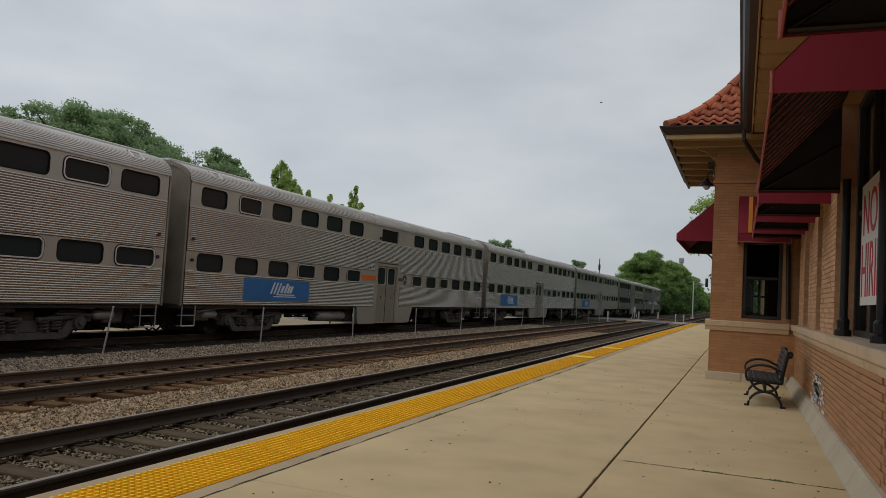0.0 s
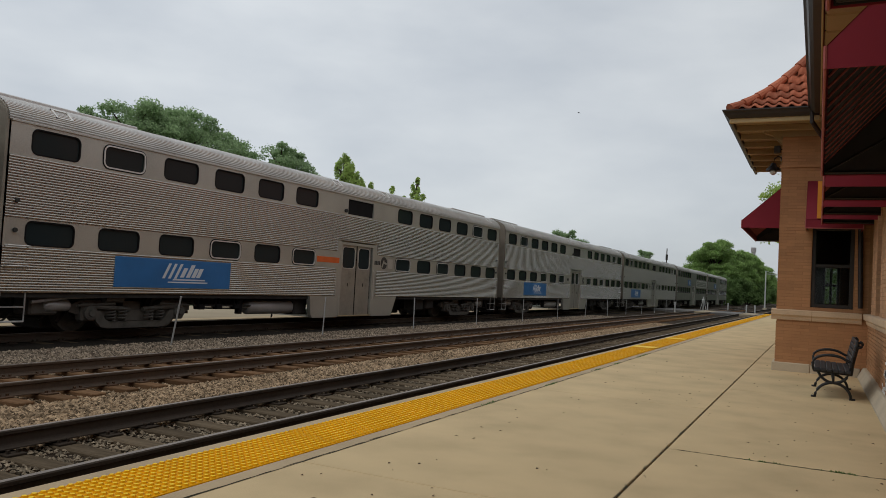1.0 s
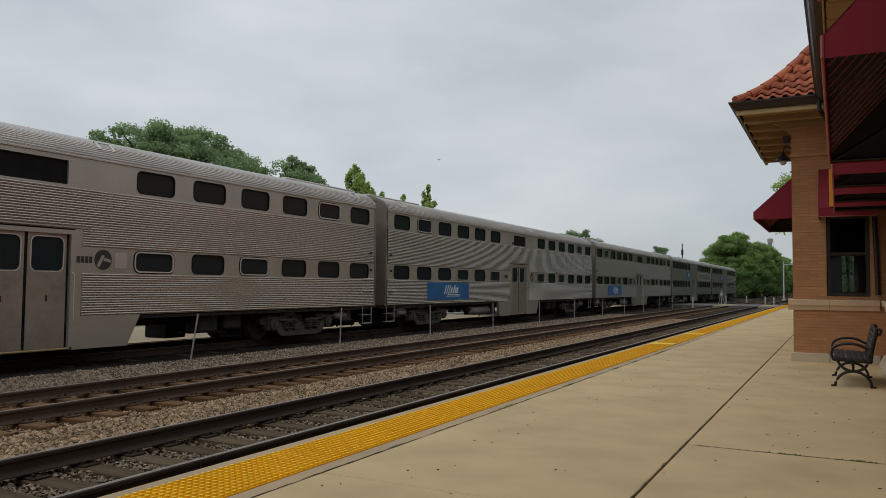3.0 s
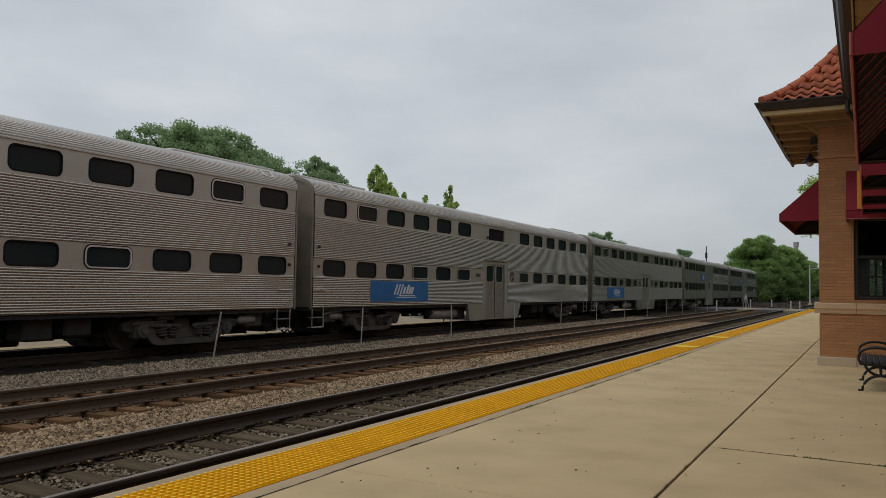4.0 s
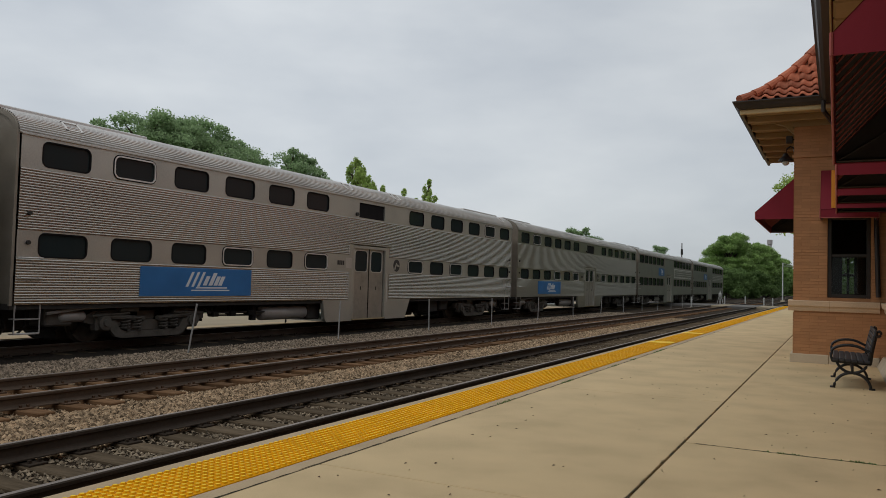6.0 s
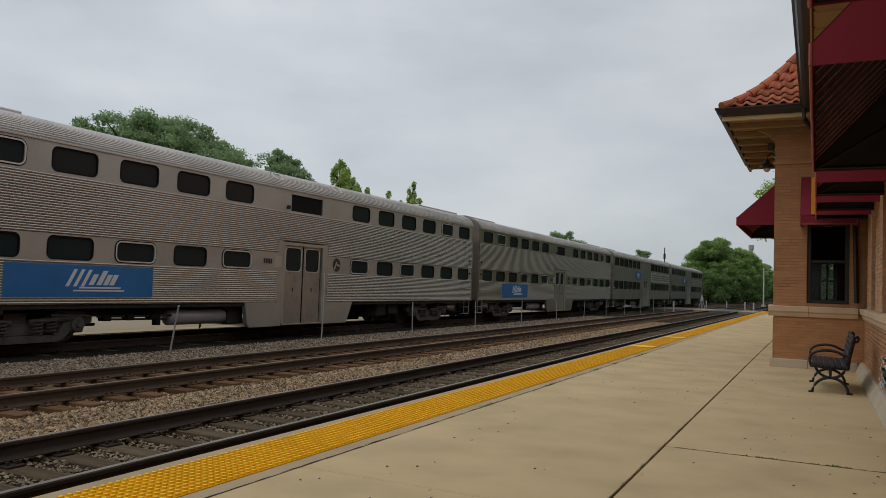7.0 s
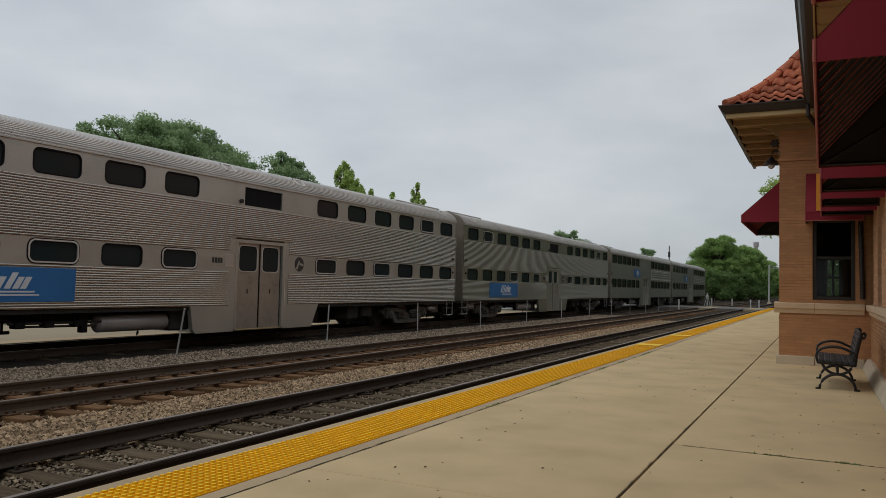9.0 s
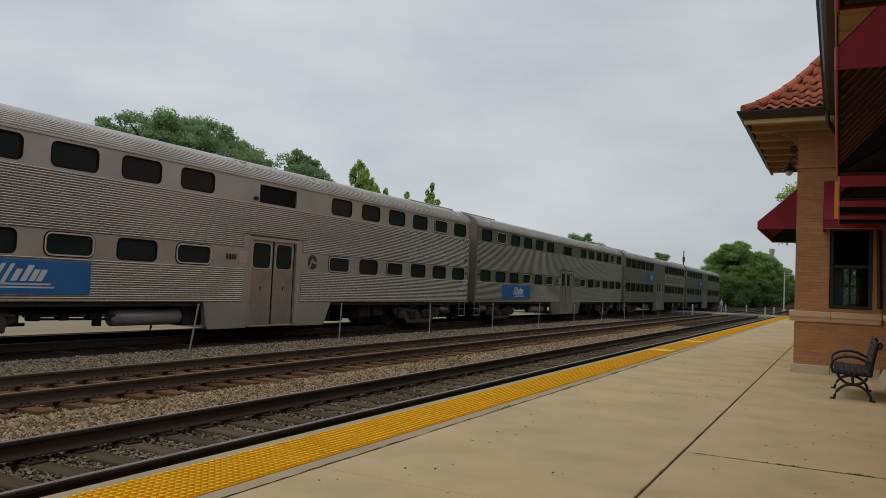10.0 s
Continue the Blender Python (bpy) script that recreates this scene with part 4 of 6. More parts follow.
def blue_sign(car, y0, y1, z0, z1):
    """A blue side panel; its white mark is drawn as plain slanted bars."""
    b = bmesh.new()
    bev_box(b, 0.0, 0.026, y0, y1, z0, z1, 0.006)
    p = part("blue_panel", b, M["blue"], car, "blue enamel panel with a white mark")
    L, h = y1 - y0, z1 - z0
    lean = 0.10 * h / 0.68
    def slab(u0, u1, v0, v1, k=1.0):
        b = bmesh.new()
        sh = lean * k
        pts = [(u0 + sh * v0 / 1.0, v0), (u1 + sh * v0, v0), (u1 + sh * v1, v1), (u0 + sh * v1, v1)]
        f = [b.verts.new((0.032, y0 + L * u, z0 + h * v)) for u, v in pts]
        g = [b.verts.new((0.026, y0 + L * u, z0 + h * v)) for u, v in pts]
        b.faces.new(f)
        for i in range(4):
            b.faces.new((f[i], g[i], g[(i + 1) % 4], f[(i + 1) % 4]))
        part("mark_bar", b, M["lettering"], p)
    for u, w in ((0.335, 0.022), (0.385, 0.022), (0.435, 0.022)):
        slab(u, u + w, 0.33, 0.86)
    for u, v in ((0.482, 0.72), (0.535, 0.84), (0.582, 0.72), (0.625, 0.72)):
        slab(u, u + 0.034, 0.38, v)
    slab(0.43, 0.72, 0.27, 0.32)
    slab(0.40, 0.755, 0.18, 0.225)


def gallery_car(orange_stripe, steel="steel", rows=ROWS, wide=1.11, panel=(3.33, 7.04), bright=(BRIGHT_UP, BRIGHT_LOW)):
    car = thing("passenger_car", "fluted stainless double-deck passenger car with a blue side panel", "railway car", group="cars of the train")
    b = bmesh.new()
    flutes(b, 0.36, CAR - 0.36, 2.72, 3.58, 16)
    flutes(b, 0.36, 11.7, 2.36, 2.72, 7)
    flutes(b, 14.2, CAR - 0.36, 2.36, 2.72, 7)
    part("upper_fluting", b, M[steel], car, "fluted stainless side sheet")
    b = bmesh.new()
    flutes(b, 0.36, 11.7, 0.9, 1.80, 17)
    flutes(b, 14.2, CAR - 0.36, 0.9, 1.80, 17)
    part("lower_fluting", b, M[steel], car, "fluted stainless side sheet")
    b = bmesh.new()
    pierced_band(b, 0.36, 10.9, 3.58, 4.24, [(y, 3.905, wide, 0.51) for y in rows[:6]])
    pierced_band(b, 15.15, CAR - 0.36, 3.58, 4.24, [(y, 3.905, wide, 0.51) for y in rows[6:]])
    for y0, y1, z0, z1 in ((10.9, 12.22, 3.58, 4.24), (13.82, 15.15, 3.58, 4.24), (12.22, 13.82, 4.13, 4.24), (12.22, 13.82, 3.58, 3.63)):
        box(b, -0.045, 0, y0, y1, z0, z1)
    box(b, -0.02, 0.03, 0.36, CAR - 0.36, 4.235, 4.262)
    bmesh.ops.remove_doubles(b, verts=b.verts[:], dist=0.0005)
    part("upper_band", b, M["steel_plain" if steel == "steel" else steel], car, "plain stainless band round the upper windows")
    for y0, y1, c0, c1, cs in ((0.36, 10.9, 10.9, 11.93, rows[:6]), (15.15, CAR - 0.36, 14.02, 15.15, rows[6:])):
        b = bmesh.new()
        pierced_band(b, y0, y1, 1.80, 2.36, [(y, 2.08, wide, 0.48) for y in cs])
        box(b, -0.045, 0, c0, c1, 1.80, 2.36)
        bmesh.ops.remove_doubles(b, verts=b.verts[:], dist=0.0005)
        part("lower_band", b, M["steel_plain" if steel == "steel" else steel], car, "plain stainless band round the lower windows")
    # low skirt with the centre doors
    b = bmesh.new()
    for pts in ([(10.35, 0.9), (11.93, 0.9), (11.93, 0.21), (10.56, 0.21), (10.46, 0.3)], [(14.02, 0.9), (15.75, 0.9), (15.4, 0.21), (14.02, 0.21)]):
        f = [b.verts.new((0.004, u, v)) for u, v in pts]
        g = [b.verts.new((-0.12, u, v)) for u, v in pts]
        b.faces.new(f)
        b.faces.new(g[::-1])
        for i in range(len(f)):
            j = (i + 1) % len(f)
            b.faces.new((f[i], g[i], g[j], f[j]))
    box(b, -3.1, -0.12, 10.85, 15.25, 0.21, 0.3)
    for y0, y1 in ((11.7, 11.93), (14.02, 14.2)):
        box(b, -0.05, 0.006, y0, y1, 0.9, 1.80)
        box(b, -0.05, 0.006, y0, y1, 2.36, 2.72)
    part("door_skirt", b, M["steel_plain" if steel == "steel" else steel], car, "plain stainless skirt beside the doors")
    window_sets(car, rows, 3.905, 0.51, bright[0], wide)
    window_sets(car, rows, 2.08, 0.48, bright[1], wide)
    b = bmesh.new()
    box(b, -0.06, -0.045, 12.22, 13.82, 3.63, 4.13)
    part("vent_opening", b, M["gasket"], car, "dark rectangular vent above the doors")
    b = bmesh.new()
    tube(b, [(0.0, 12.05, 3.72), (0.07, 12.05, 3.72)], 0.06, 10)
    part("side_lamp", b, M["under"], car)
    door_pair(car, 12.02, 13.93, 0.27, 2.6)
    blue_sign(car, *panel, 1.05, 1.74)
    bar_marks("number_bar", car, 0.004, 14.07 if orange_stripe else 11.05, 2.02, 0.14, 4, M["numeral"])
    b = bmesh.new()
    tube(b, [(0.0, 14.72, 2.1), (0.008, 14.72, 2.1)], 0.22, 20)
    part("round_emblem", b, M["numeral"], car, "faded dark round emblem")
    b = bmesh.new()
    for pts in (((-0.17, -0.13), (-0.1, -0.17), (0.03, 0.08), (-0.03, 0.11)), ((0.0, -0.02), (0.19, -0.06), (0.2, 0.0), (0.03, 0.05))):
        b.faces.new([b.verts.new((0.0105, 14.72 + u, 2.1 + v)) for u, v in pts])
    part("emblem_mark", b, M["steel_plain"], car, "pale slanted mark on the emblem")
    b = bmesh.new()
    y = 15.02 if orange_stripe else 11.52
    bev_box(b, 0.002, 0.014, y, y + 0.32, 1.92, 2.26, 0.004)
    part("notice_plate", b, M["roof_steel"], car, "small pale notice plate beside the doors")
    if orange_stripe:
        b = bmesh.new()
        bev_box(b, 0.002, 0.008, 10.62, 11.86, 1.97, 2.15, 0.002)
        part("orange_stripe", b, M["stripe"], car, "orange stripe beside the doors")
    common_parts(car)
    return car


def smooth_car(last):
    car = thing("passenger_car", "plain-sided newer double-deck car at the tail of the train", "railway car", group="cars of the train")
    ups = [1.5 + 1.62 * i for i in range(6)] + [16.0 + 1.62 * i for i in range(6)]
    b = bmesh.new()
    for z0, z1 in ((2.42, 3.48), (0.9, 1.66)):
        box(b, -0.05, 0, 0.36, 11.9, z0, z1)
        box(b, -0.05, 0, 14.1, CAR - 0.36, z0, z1)
    box(b, -0.05, 0, 11.9, 14.1, 2.72, 4.24)
    box(b, -0.05, 0, 11.0, 11.9, 3.48, 4.24)
    box(b, -0.05, 0, 14.1, 15.0, 3.48, 4.24)
    box(b, -0.05, 0, 11.0, 11.9, 1.66, 2.42)
    box(b, -0.05, 0, 14.1, 15.0, 1.66, 2.42)
    box(b, -0.12, 0.004, 10.9, 11.9, 0.21, 0.9)
    box(b, -0.12, 0.004, 14.1, 15.2, 0.21, 0.9)
    part("side_sheet", b, M["steel_far"], car, "plain stainless side sheet")
    b = bmesh.new()
    for z0, z1, cz in ((3.48, 4.24, 3.87), (1.66, 2.42, 2.05)):
        pierced_band(b, 0.36, 11.0, z0, z1, [(y, cz, 1.42, 0.62) for y in ups[:6]])
        pierced_band(b, 15.0, CAR - 0.36, z0, z1, [(y, cz, 1.42, 0.62) for y in ups[6:]])
    bmesh.ops.remove_doubles(b, verts=b.verts[:], dist=0.0005)
    part("window_band", b, M["end"], car, "dark band round the windows")
    for cz in (3.87, 2.05):
        window_sets(car, ups, cz, 0.62, set(), w=1.42)
    b = bmesh.new()
    for i in range(4):
        bev_box(b, 0.0, 0.02, 15.4, 25.2, 2.62 + 0.2 * i, 2.66 + 0.2 * i, 0.004)
    if not last:
        for y in (15.4, 25.1):
            bev_box(b, 0.0, 0.03, y, y + 0.1, 2.55, 3.38, 0.005)
        bev_box(b, 0.0, 0.03, 15.4, 25.2, 3.32, 3.4, 0.005)
        bev_box(b, 0.0, 0.03, 15.4, 25.2, 2.52, 2.6, 0.005)
    part("side_ribs", b, M["bright"], car, "pale pressed side ribs")
    door_pair(car, 12.02, 13.93, 0.27, 2.6)
    blue_sign(car, 8.2, 10.6, 2.62, 3.3)
    common_parts(car)
    return car


first = gallery_car(True, panel=(3.0, 6.73))
second = gallery_car(False)
tail = smooth_car(False)
END_CAR = smooth_car(True)


lead = gallery_car(True, rows=WIDE_ROWS, wide=1.29, panel=(3.0, 6.73), bright=({1, 10}, {3, 6, 9, 11}))
fourth = gallery_car(False, "steel_olive")
TRAIN = [(lead, -1), (first, 0), (second, 1), (fourth, 2), (tail, 3), (END_CAR, 4)]

# where the joint between the second and third car stands, by time
RUN = [(0.0, 42.27), (0.5, 38.63), (1.0, 35.14), (1.5, 31.80), (2.0, 28.61), (2.5, 25.56), (3.0, 22.66), (3.5, 19.92), (4.0, 17.33), (4.5, 14.92), (5.0, 12.73), (5.5, 10.73), (6.0, 8.97), (6.5, 7.47), (7.0, 6.17), (7.5, 5.12), (8.0, 4.45), (8.5, 4.05), (9.0, 3.92), (9.5, 3.90), (10.0, 3.90)]


def run_at(t):
    """Smooth reading of RUN."""
    i = min(len(RUN) - 2, max(0, int(t / 0.5)))
    p = [RUN[max(0, min(len(RUN) - 1, k))][1] for k in (i - 1, i, i + 1, i + 2)]
    u = t / 0.5 - i
    return 0.5 * (2 * p[1] + (p[2] - p[0]) * u + (2 * p[0] - 5 * p[1] + 4 * p[2] - p[3]) * u * u + (3 * p[1] - p[0] - 3 * p[2] + p[3]) * u ** 3)


def motions():
    for car, k in TRAIN:
        walk(car, [(t, pose(EYE_SIDE, y + SPACING * (k - 1), RAIL_TOP)) for t, y in RUN])
    walk(bird, [(t, pose(x, y, z, 0, 0, 75)) for t, x, y, z in FLIGHT])
    steps = [i * 0.08 for i in range(126)]
    for w, y in WHEELS:
        rows = []
        for t in steps:
            rows.append((t, pose(0, y, 0.46, math.degrees((run_at(t) - RUN[0][1]) / 0.46))))
        walk(w, rows)

# ---- station building ----
WALL, RECESS, BAY_X, BAY_Y0, BAY_Y1, EAVE_Z = 0.83, 1.05, -0.75, 16.45, 21.4, 4.97
LEDGE = 1.20


def wall_slab(name, boxes, parent, mat="mortar", label=""):
    b = bmesh.new()
    for q in boxes:
        box(b, *q)
    return part(name, b, M[mat], parent, label)


station = thing("station_building", "tan brick railway station with limestone ledges and a tiled roof", "building", kind="structure")
back = 6.0
main_wall = wall_slab("wall_main", [
    (WALL + 0.012, back, -5, BAY_Y0, -0.3, 1.1), (RECESS + 0.012, 1.3, 9.7, BAY_Y0, 1.1, 2.95), (WALL + 0.012, 1.3, -5, 5.4, 2.95, 4.9), (WALL + 0.012, 1.3, 9.7, BAY_Y0, 2.95, 4.9), (WALL + 0.012, 1.3, 5.4, 9.7, 3.86, 4.9),
    (WALL + 0.012, 1.3, -5, 1.2, 1.1, 2.95), (WALL + 0.012, 1.3, 3.6, 5.4, 1.1, 2.95),
    (WALL + 0.012, 1.3, BAY_Y1 + 0.25, 45, -0.3, 4.9), (5.8, back, -5, 45, -0.3, 4.9), (1.3, 5.8, -5.2, -5, -0.3, 4.9), (1.3, 5.8, 45, 45.2, -0.3, 4.9)], station, "mortar", "tan brick wall with recessed windows")
bay_wall = wall_slab("wall_bay", [
    (BAY_X + 0.012, -0.15, BAY_Y0 + 0.012, 16.75, -0.3, 4.9), (-0.15, 0.58, BAY_Y0 + 0.012, 16.75, -0.3, 1.27), (-0.15, 0.58, BAY_Y0 + 0.012, 16.75, 2.84, 4.9), (0.58, 1.3, BAY_Y0 + 0.012, 16.75, -0.3, 4.9),
    (BAY_X + 0.012, -0.45, 16.75, 18.0, -0.3, 4.9), (BAY_X + 0.012, -0.45, 20.6, BAY_Y1, -0.3, 4.9), (BAY_X + 0.012, -0.45, 18.0, 20.6, -0.3, 1.27), (BAY_X + 0.012, -0.45, 18.0, 20.6, 2.84, 4.9),
    (BAY_X + 0.012, 0.06, BAY_Y1, BAY_Y1 + 0.25, -0.3, 4.9), (0.06, 0.46, BAY_Y1, BAY_Y1 + 0.25, -0.3, 1.27), (0.06, 0.46, BAY_Y1, BAY_Y1 + 0.25, 2.3, 4.9), (0.46, 1.3, BAY_Y1, BAY_Y1 + 0.25, -0.3, 4.9)], station, "mortar", "projecting tan brick bay with windows")
wall_slab("interior", [(1.3, 5.8, -5, 45, 0.0, 0.05), (1.3, 5.8, -5, 45, 3.4, 3.5), (3.5, 3.6, -5, 45, 0.05, 3.4), (-0.45, 1.3, 16.75, BAY_Y1, 0, 0.05), (-0.45, 1.3, 16.75, BAY_Y1, 3.4, 3.5)], station, "inside", "room inside the station, its shade put into the plaster colour")

# limestone ledge and plinth run round wall and bay
def ledge_profile(x):
    return [(x + 0.1, 1.0), (x - 0.02, 1.0), (x - 0.035, 1.04), (x - 0.035, 1.07), (x - 0.075, 1.10), (x - 0.085, 1.19), (x - 0.07, LEDGE), (x + 0.22, LEDGE + 0.015)]


def ledge_pieces(parent, y0, y1, length):
    y = y0
    while y < y1 - 0.05:
        e = min(y + length, y1)
        b = bmesh.new()
        sweep_y(b, ledge_profile(WALL), y + 0.004, e - 0.004)
        part("ledge_stone", b, M["lime"], parent)
        b = bmesh.new()
        sweep_y(b, [(WALL - 0.145, -0.02), (WALL - 0.142, 0.03), (WALL - 0.062, 0.188), (WALL - 0.045, 0.2), (WALL + 0.1, 0.2), (WALL + 0.1, -0.02)], y + 0.004, e - 0.004)
        part("plinth_stone", b, M["plinth"], parent)
        y = e


ledge_pieces(main_wall, -5, BAY_Y0 - 0.09, 1.35)
for x0, x1 in ((BAY_X - 0.085, -0.12), (-0.112, WALL - 0.1)):
    b = bmesh.new()
    prof = [(p - WALL, z) for p, z in ledge_profile(WALL)]
    vs = [[b.verts.new((x, BAY_Y0 + d, z)) for d, z in prof] for x in (x0, x1)]
    for i in range(len(prof)):
        j = (i + 1) % len(prof)
        b.faces.new((vs[0][i], vs[0][j], vs[1][j], vs[1][i]))
    b.faces.new(vs[0])
    b.faces.new(vs[1][::-1])
    part("ledge_stone", b, M["lime"], bay_wall)
    b = bmesh.new()
    bev_box(b, x0 + 0.035 if x0 < -0.5 else x0, x1, BAY_Y0 - 0.05, BAY_Y0 + 0.1, -0.02, 0.17, 0.012)
    part("plinth_stone", b, M["plinth"], bay_wall)
b = bmesh.new()
sweep_y(b, [(p - WALL + BAY_X, z) for p, z in ledge_profile(WALL)], BAY_Y0 + 0.09, BAY_Y1)
part("ledge_stone", b, M["lime"], bay_wall)
b = bmesh.new()
bev_box(b, BAY_X - 0.05, BAY_X + 0.1, BAY_Y0 + 0.1, BAY_Y1, -0.02, 0.17, 0.012)
part("plinth_stone", b, M["plinth"], bay_wall)

# piers between the windows of the main wall
PIERS = ((9.76, 11.37), (12.04, 13.43), (14.38, 15.48))
for y, y1 in PIERS:
    b = bmesh.new()
    box(b, WALL + 0.012, RECESS + 0.1, y + 0.012, y1 - 0.012, LEDGE, 2.95)
    part("pier", b, M["pier"], main_wall, "brick pier between windows")


def dark_window(parent, name, u0, u1, z0, z1, along, plane, out, mull=1, label="dark-framed station window"):
    """A window in its opening: sash bars with depth, and panes. along: 'y' for the main wall, 'x' for the bay's sides."""
    w = new(name)
    w["label"] = label
    w.parent = parent
    def q(a0, a1, d0, d1, e0, e1, r=0.008):
        b = bmesh.new()
        if along == "y":
            bev_box(b, plane + d0, plane + d1, a0, a1, e0, e1, r)
        else:
            bev_box(b, a0, a1, plane + d0, plane + d1, e0, e1, r)
        return b
    t = 0.07
    for i, a in enumerate((u0, u1 - t)):
        part("window_frame", q(a, a + t, -0.05, 0.07, z0, z1), M["frame"], w)
    for e in (z0, z1 - t):
        part("window_frame", q(u0 + t, u1 - t, -0.045, 0.06, e, e + t), M["frame"], w)
    zm = z0 + (z1 - z0) * 0.52
    part("meeting_rail", q(u0 + t, u1 - t, -0.03, 0.05, zm - 0.03, zm + 0.03), M["frame"], w)
    for k in range(1, mull + 1):
        c = u0 + (u1 - u0) * k / (mull + 1)
        part("mullion", q(c - 0.03, c + 0.03, -0.04, 0.05, z0 + t, z1 - t), M["frame"], w)
    g = part("pane", q(u0 + t, u1 - t, 0.012, 0.018, z0 + t, z1 - t, 0.001), M["pane"], w)
    g.visible_shadow = False
    return w


dark_window(bay_wall, "window_1", -0.15, 0.58, 1.27, 2.84, "x", BAY_Y0 + 0.10, -1, 0)
dark_window(bay_wall, "window_2", 0.06, 0.46, 1.27, 2.3, "x", BAY_Y1 + 0.10, 1)
# Added dark sheet over the bay's inner wall, in place of room shade.
b = bmesh.new()
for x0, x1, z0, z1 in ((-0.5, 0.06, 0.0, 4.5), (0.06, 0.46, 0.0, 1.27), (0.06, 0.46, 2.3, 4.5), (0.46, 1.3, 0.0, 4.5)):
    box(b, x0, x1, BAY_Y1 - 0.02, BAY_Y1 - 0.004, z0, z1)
part("inner_shade_sheet", b, M["inside"], bay_wall, "added dark sheet standing in for shade inside the bay")
dark_window(bay_wall, "window_3", 18.0, 20.6, 1.27, 2.84, "y", BAY_X + 0.12, -1, 2)
dark_window(main_wall, "window_4", 5.4, 9.7, 1.21, 3.86, "y", RECESS + 0.02, -1, 3)
dark_window(main_wall, "window_5", 1.2, 3.6, 1.21, 2.95, "y", RECESS + 0.02, -1, 1)
for i, (y0, y1) in enumerate(((11.37, 12.04), (13.43, 14.38), (15.48, 16.44))):
    dark_window(main_wall, "window_%d" % (6 + i), y0, y1, 1.21, 2.9, "y", WALL + 0.15, -1, 0)
# black cast posts in front of the wide window
for x, y in ((0.89, 9.42), (0.97, 7.5), (0.97, 5.7)):
    p = thing("window_post", "black cast-iron post with a moulded foot before the window", "post", group="posts of the wide window", m=pose(x, y, LEDGE + 0.01))
    b = bmesh.new()
    tube(b, [(0, 0, 0.0), (0, 0, 0.06), (0, 0, 0.08), (0, 0, 0.17), (0, 0, 0.2)], [0.085, 0.085, 0.06, 0.065, 0.045], 12)
    part("foot", b, M["black"], p)
    b = bmesh.new()
    tube(b, [(0, 0, 0.2), (0, 0, 1.74)], 0.042, 12)
    part("shaft", b, M["black"], p)

# hiring sign behind the wide window
sign = thing("hiring_sign", "white hiring poster with red and grey letters in the window", "sign")
sign.matrix_basis = Matrix.Translation((RECESS - 0.035, 9.15, 1.55))
b = bmesh.new()
bev_box(b, -0.004, 0.004, -1.9, 0.0, 0.0, 1.27, 0.002)
part("sheet", b, M["white"], sign, "white poster sheet")


def letters(text, h, wide, y, z, mat):
    c = bpy.data.curves.new("letters", "FONT")
    c.body, c.size, c.extrude = text, 1.0, 0.002
    o = new("letters", c)
    dg = bpy.context.evaluated_depsgraph_get()
    me = bpy.data.meshes.new_from_object(o.evaluated_get(dg))
    bpy.data.objects.remove(o)
    xs = [v.co.x for v in me.vertices]
    hs = [v.co.y for v in me.vertices]
    sx, sy = wide / (max(xs) - min(xs)), h / (max(hs) - min(hs))
    for v in me.vertices:
        u, w, d = (v.co.x - min(xs)) * sx, (v.co.y - min(hs)) * sy, v.co.z
        v.co = (-0.0065 - d, y - u, z + w)
    me.materials.append(mat)
    l = new("letters", me)
    l.parent = sign
    return l


letters("NOW", 0.44, 1.5, -0.15, 0.72, M["red"])
letters("HIRING", 0.56, 1.72, -0.09, 0.08, M["red"])

# pale smear of old paint on the low wall
b = bmesh.new()
rng = random.Random(9)
for i in range(120):
    y, z = rng.gauss(11.3, 0.36), min(0.62, max(0.22, rng.gauss(0.42, 0.12)))
    w, h = rng.uniform(0.04, 0.16), rng.uniform(0.008, 0.024)
    box(b, WALL - 0.0185, WALL - 0.0165, y - w, y + w, z - h, z + h)
part("paint_smear", b, M["white"], main_wall, "white paint smears on the brick")

# eaves: gutter, fascia, boarded soffit
roof = thing("station_roof", "terracotta tiled roof with dark gutters and boarded eaves", "roof", kind="structure")
GX = -0.29


# gutter section: (distance in from the lip, height)
GUTTER = [(0.0, EAVE_Z), (0.0, EAVE_Z - 0.022), (0.035, EAVE_Z - 0.05), (0.06, EAVE_Z - 0.10), (0.11, EAVE_Z - 0.145), (0.2, EAVE_Z - 0.15), (0.2, EAVE_Z), (0.185, EAVE_Z), (0.185, EAVE_Z - 0.12), (0.06, EAVE_Z - 0.075), (0.02, EAVE_Z - 0.012)]


def gutter_run(bm, ends):
    """Joins two sections, each a list of points, into one gutter length."""
    vs = [[bm.verts.new(p) for p in e] for e in ends]
    k = len(GUTTER)
    for i in range(k):
        j = (i + 1) % k
        bm.faces.new((vs[0][i], vs[0][j], vs[1][j], vs[1][i]))
    bm.faces.new(vs[0])
    bm.faces.new(vs[1][::-1])


CX, CY, BAY_END = -1.785, 15.36, 22.4
b = bmesh.new()
gutter_run(b, [[(GX + d, -5, z) for d, z in GUTTER], [(GX + d, CY, z) for d, z in GUTTER]])
part("gutter", b, M["gutter"], roof, "dark bronze gutter")
b = bmesh.new()
gutter_run(b, [[(CX + d, CY + d, z) for d, z in GUTTER], [(CX + d, BAY_END, z) for d, z in GUTTER]])
gutter_run(b, [[(CX + d, CY + d, z) for d, z in GUTTER], [(GX + 0.19, CY + d, z) for d, z in GUTTER]])
part("gutter", b, M["gutter"], roof, "dark bronze gutter round the bay")
b = bmesh.new()
